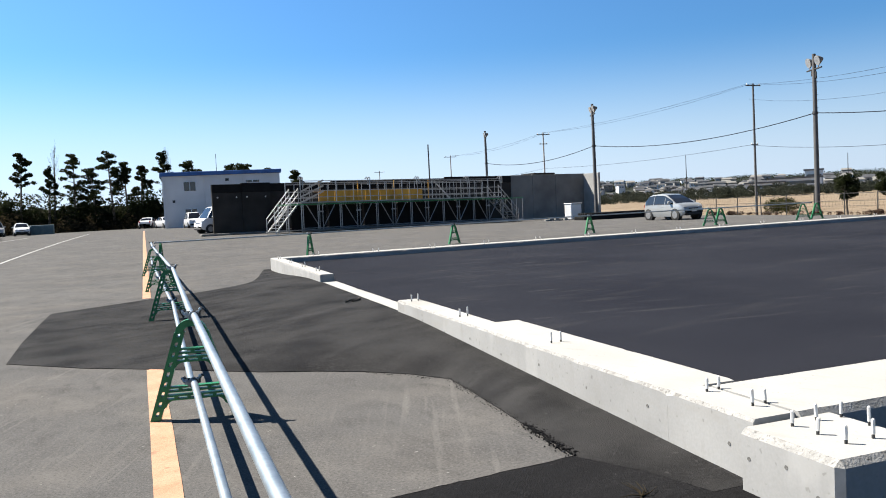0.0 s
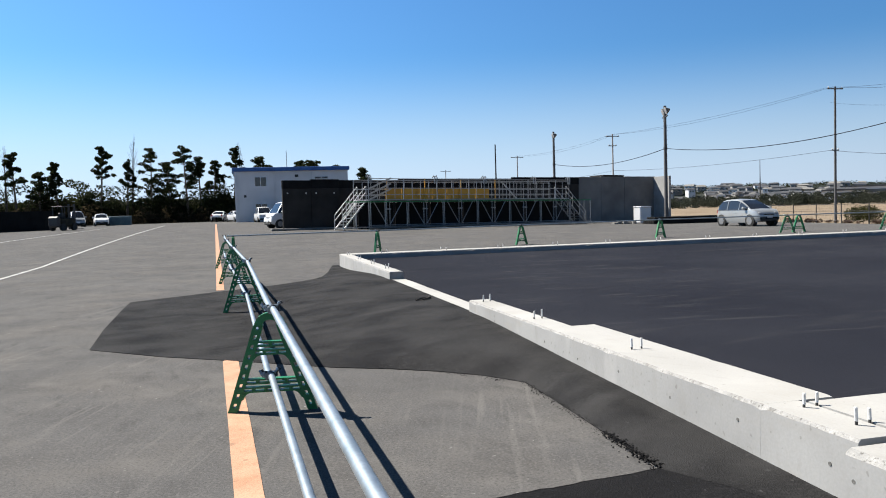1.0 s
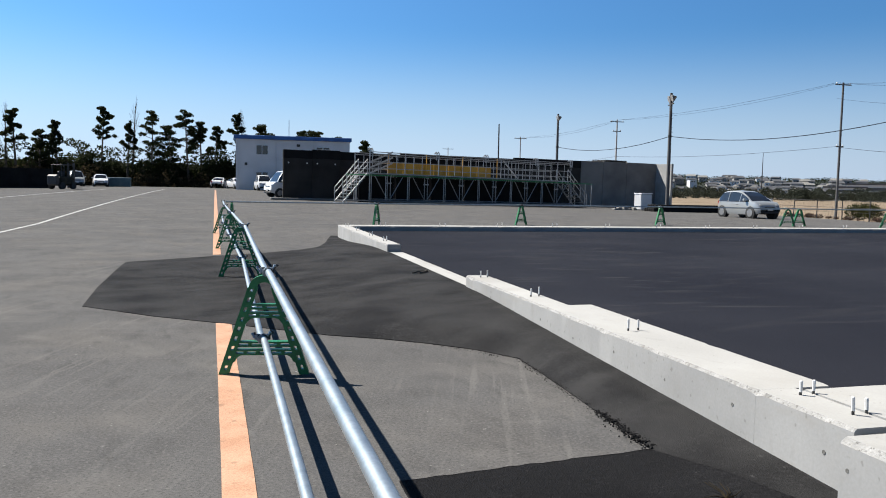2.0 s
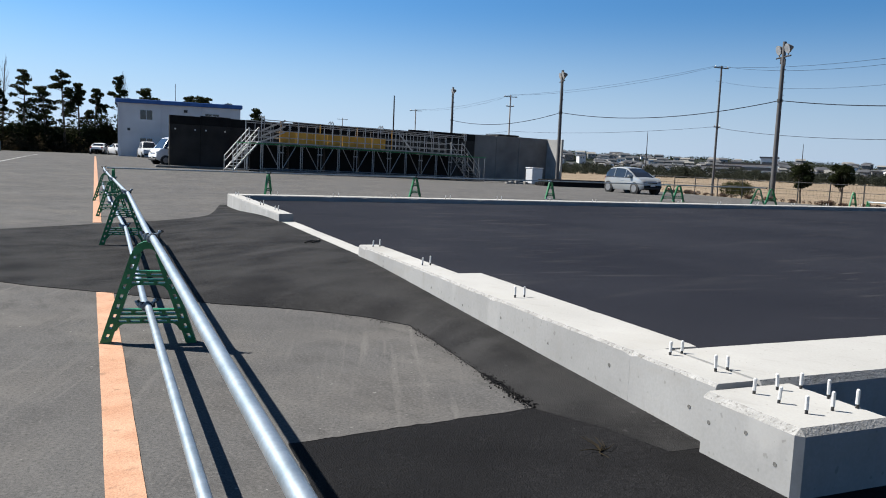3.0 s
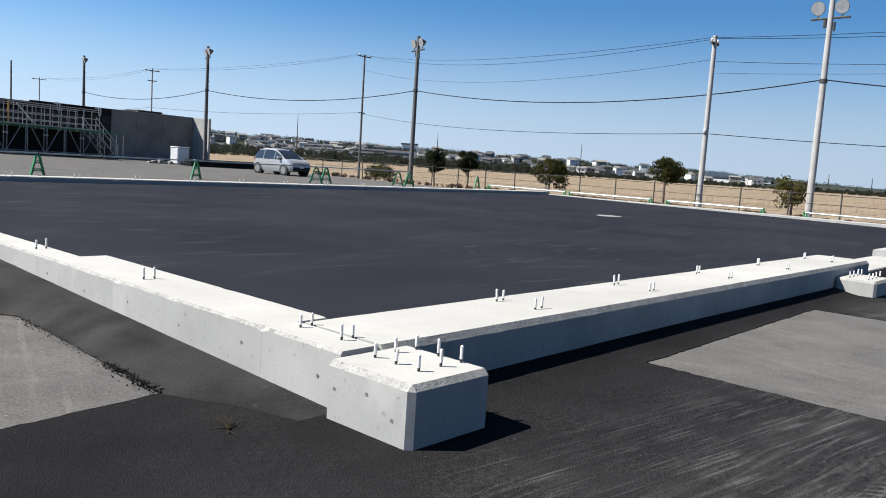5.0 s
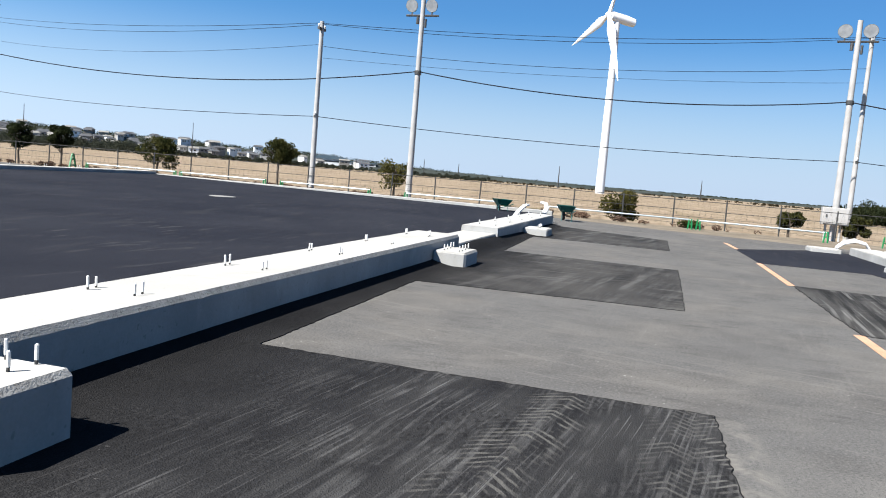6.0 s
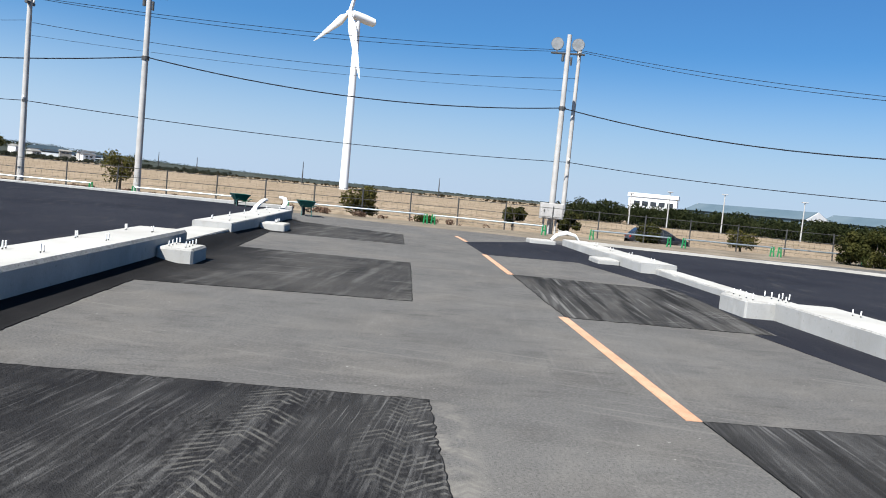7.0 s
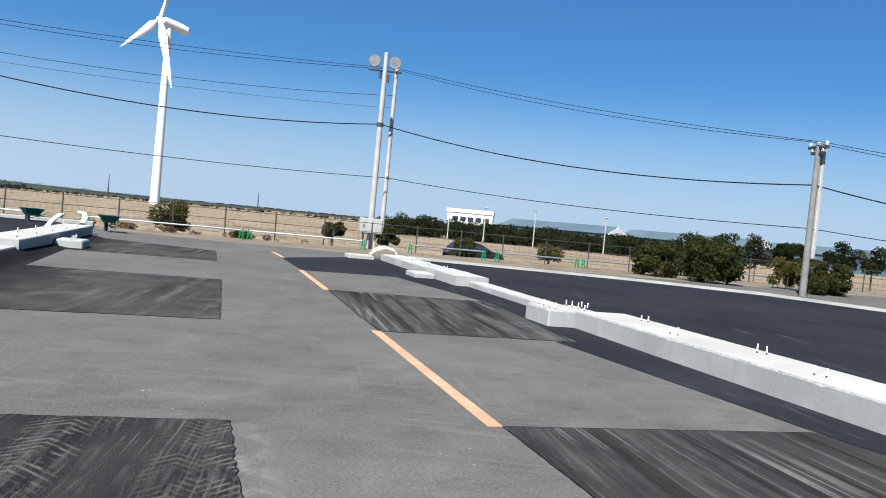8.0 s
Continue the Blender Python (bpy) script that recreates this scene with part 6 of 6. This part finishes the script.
for k, (x, y, h, cr) in enumerate([(45, -33.8, 3.5, 1.25), (45, -35.9, 3.4, 0.65), (45, -37.3, 3.35, 1.0), (40, -36.0, 2.8, 1.15), (40, -38.4, 2.75, 1.1), (45, -31.4, 3.5, 1.0), (49, -39.5, 3.3, 1.1), (38, -40.5, 2.6, 1.0)]):
    small_tree(x, y, h, cr, h * 0.52, 60 + k, "dark umbrella-shaped pine beyond the fence", LEAF_DARK, 2200, 0.085)

# slim lamp posts along the hedge
for az, top in ((106.4, 4.3), (109.0, 5.1), (112.6, 5.5), (117.6, 5.3)):
    a = radians(az)
    p = thing("lamp_post", "slim pale lamp post before the hedge", "lamp post", (math.sin(a) * 147, math.cos(a) * 147, 0), group="lamp posts")
    part("shaft", tube(bmesh.new(), [(0, 0, -1.6), (0, 0, top)], [0.13, 0.08], 8), POLE_GREY, p, smooth=True)
    part("lamp_head", box(bmesh.new(), -0.25, -0.5, top, 0.25, 0.5, top + 0.15, 0.04), POLE_GREY, p)

# sheds on the horizon behind the hedge
shed = thing("shed_hall", "white two-storey hall behind the hedge", "building", (240, -79, 0), 68)
part("wall", box(bmesh.new(), -7, 0, -1, 7, 10, 5.6), WHITE_PAINT, shed)
part("roof", box(bmesh.new(), -7.3, -0.3, 5.6, 7.3, 10.3, 6.7), WHITE_PAINT, shed)
for k in range(5):
    part("window", box(bmesh.new(), -6 + 2.4 * k, 9.98, 3.0, -4.2 + 2.4 * k, 10.05, 4.4), GLASS, shed)
    part("window", box(bmesh.new(), -6 + 2.4 * k, -0.05, 3.0, -4.2 + 2.4 * k, 0.02, 4.4), GLASS, shed)
def gable(x):
    bm = bmesh.new()
    a = [bm.verts.new((x - 0.15, y, z)) for y, z in ((-6.3, 4.7), (6.3, 4.7), (0, 7.25))]
    b = [bm.verts.new((v.co.x + 0.3, v.co.y, v.co.z)) for v in a]
    bm.faces.new(a), bm.faces.new(b[::-1])
    for k in range(3):
        bm.faces.new((a[k], b[k], b[(k + 1) % 3], a[(k + 1) % 3]))
    bmesh.ops.recalc_face_normals(bm, faces=bm.faces)
    return bm


for x, y, w, tr in ((226, -104, 40, 30), (206, -138, 44, 26), (190, -172, 40, 22)):
    sh = thing("shed", "long low shed with a pale blue roof", "shed", (x, y, -1.7), tr, "sheds")
    part("wall", box(bmesh.new(), -w / 2, -6, -1, w / 2, 6, 5.0), SHEET_BLUE, sh)
    part("gable", gable(-w / 2 - 0.1), WHITE_PAINT, sh)
    part("gable", gable(w / 2 + 0.1), WHITE_PAINT, sh)
    bm = bmesh.new()
    v = [bm.verts.new(p) for p in ((-w / 2 - .1, -6.5, 4.9), (w / 2 + .1, -6.5, 4.9), (w / 2 + .1, 6.5, 4.9), (-w / 2 - .1, 6.5, 4.9), (-w / 2 - .1, 0, 7.3), (w / 2 + .1, 0, 7.3))]
    for f in ((0, 1, 5, 4), (2, 3, 4, 5), (1, 2, 5), (3, 0, 4), (3, 2, 1, 0)):
        bm.faces.new([v[i] for i in f])
    bmesh.ops.recalc_face_normals(bm, faces=bm.faces)
    part("roof", bm, SHEET_BLUE, sh)


# ---- barrows, ducts and small things ----
def barrow(x, y, turn):
    b = thing("wheelbarrow", "teal steel wheelbarrow standing by the foundation end", "wheelbarrow", (x, y, 0), turn, "wheelbarrows")
    b.matrix_world = b.matrix_world @ Matrix.Diagonal((0.8, 0.8, 0.8, 1))
    bm = bmesh.new()
    lo = [bm.verts.new(p) for p in ((-0.25, -0.2, 0.38), (0.25, -0.2, 0.38), (0.25, 0.2, 0.38), (-0.25, 0.2, 0.38))]
    hi = [bm.verts.new(p) for p in ((-0.5, -0.36, 0.66), (0.55, -0.36, 0.66), (0.55, 0.36, 0.66), (-0.5, 0.36, 0.66))]
    bm.faces.new(lo[::-1])
    for i in range(4):
        bm.faces.new((lo[i], lo[(i + 1) % 4], hi[(i + 1) % 4], hi[i]))
    bmesh.ops.solidify(bm, geom=bm.faces[:], thickness=0.015)
    part("tray", bm, TEAL, b)
    for s in (-1, 1):
        part("handle", tube(bmesh.new(), [(0.55, s * 0.08, 0.25), (-0.2, s * 0.2, 0.36), (-0.95, s * 0.27, 0.5)], 0.018, 6), TEAL, b)
        part("leg", tube(bmesh.new(), [(-0.25, s * 0.2, 0.38), (-0.35, s * 0.22, 0.0), (-0.2, s * 0.22, 0.0)], 0.014, 6), TEAL, b)
    part("wheel", rod(bmesh.new(), (0.6, -0.05, 0.2), (0.6, 0.05, 0.2), 0.2, seg=16), RUBBER, b)


barrow(29.3, 6.3, 25)
barrow(28.6, 3.9, 15)
for pts in (((25.9, 5.2, 0.1), (26.1, 5.1, 0.3), (26.3, 4.95, 0.48), (26.5, 4.9, 0.5)), ((25.8, 4.25, 0.3), (26.0, 4.2, 0.48), (26.1, 4.27, 0.6), (26.2, 4.4, 0.62))):
    bm = bmesh.new()
    for d in (0, 0.09):
        tube(bm, [(x, y + d * 0.8, z) for x, y, z in pts], 0.038, 8)
    solid("duct_tube", bm, PLASTIC_WHITE, "bundle of white plastic conduit tubes", "conduit", smooth=True)
for k in range(3):
    pts = [(25.6 + 0.1 * k, -4.16, 0.11), (25.62 + 0.1 * k, -4.33, 0.25 + 0.02 * k), (25.63 + 0.1 * k, -4.63, 0.34 + 0.03 * k), (25.62 + 0.1 * k, -4.93, 0.28 + 0.02 * k), (25.6 + 0.1 * k, -5.15, -0.05)]
    solid("duct_tube", tube(bmesh.new(), pts, 0.03, 8), PLASTIC_WHITE, "curved white plastic conduit tube", "conduit", smooth=True)
bm = box(bmesh.new(), 24.6, -4.1, -0.1, 25.4, -3.3, 0.12, 0.03)
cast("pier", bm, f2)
r = random.Random(8)
tw = bmesh.new()
for k in range(7):
    a = r.uniform(0, 6.28)
    tube(tw, [(0, 0, 0.012), (0.05 * math.cos(a), 0.05 * math.sin(a), 0.02), (0.13 * math.cos(a + 0.4), 0.13 * math.sin(a + 0.4), 0.014 + 0.03 * r.random())], [0.003, 0.0025, 0.001], 5)
ob = solid("dry_weed", tw, LEAF_BROWN, "small dry weed lying on the asphalt", "weed")
ob.matrix_world = pose(2.85, 4.09, 0)
bm = bmesh.new()
for k in range(2):
    tube(bm, [(3.1 + 0.1 * k, 11.6, 0.2), (3.2 + 0.1 * k, 11.7, 0.21), (3.35, 11.75 + 0.1 * k, 0.21)], 0.012, 5)
solid("dry_twig", bm, BARK, "short dry twigs on the asphalt ramp", "twig")
lf = leaves("fallen_leaf", [(6.83, 3.86, 0.02, 0.03, 0.03, 0.006)], 4, 0.05, surf("dry_leaf", (0.225, 0.15, 0.075), (0.3375, 0.2475, 0.15), 9, 40, 0.8, bump=0), 5)
tagged(lf, "curled pale dry leaf on the asphalt", "leaf")

# loose asphalt crumbs along the rough edge of the new asphalt
r = random.Random(17)
bm = bmesh.new()
route = [Vector((2.88, 4.79)), Vector((2.91, 5.5)), Vector((2.95, 7.05)), Vector((2.4, 7.75)), Vector((0.7, 9.0))]
for k in range(700):
    i = min(int(abs(r.gauss(0, 1.5))), 3)
    p = route[i].lerp(route[i + 1], r.random()) + Vector((r.gauss(-0.01, 0.028), r.gauss(0, 0.02)))
    q = r.uniform(0.002, 0.005) + (0.006 * r.random() ** 3 if i == 0 else 0)
    made = bmesh.ops.create_icosphere(bm, subdivisions=1, radius=q, matrix=pose(p.x, p.y, 0.012 if p.x > 2.83 else 0.002 + q * 0.5, r.uniform(0, 90), r.uniform(0, 90), 0))["verts"]
    for v in made:
        v.co += Vector((r.gauss(0, 0.15), r.gauss(0, 0.15), r.gauss(0, 0.1))) * q
tagged(part("asphalt_crumbs", bm, SEAM), "loose black asphalt crumbs along a patch edge", "asphalt crumbs", "", "stuff")

# dry weeds along the fence
r = random.Random(23)
WEED = surf("reddish_dry_weeds", (0.05, 0.031, 0.022), (0.11, 0.07, 0.05), 1.5, 14, 0.85, bump=0, speck=0.35, spec=0.06)
cl = []
for k in range(210):
    y = r.uniform(-3.0, 44.0) if k % 3 else r.uniform(9.0, 22.0)
    w = r.uniform(0.08, 0.24)
    cl.append((r.gauss(32.7, 0.3) + max(0, y - 26) * 0.09, y, w * 0.45, w, w, w * 0.6))
tagged(leaves("dry_weeds", cl, 17000, 0.04, WEED, 91, None, 0.9), "low reddish-brown dry weeds along the fence", "weeds", "", "stuff")
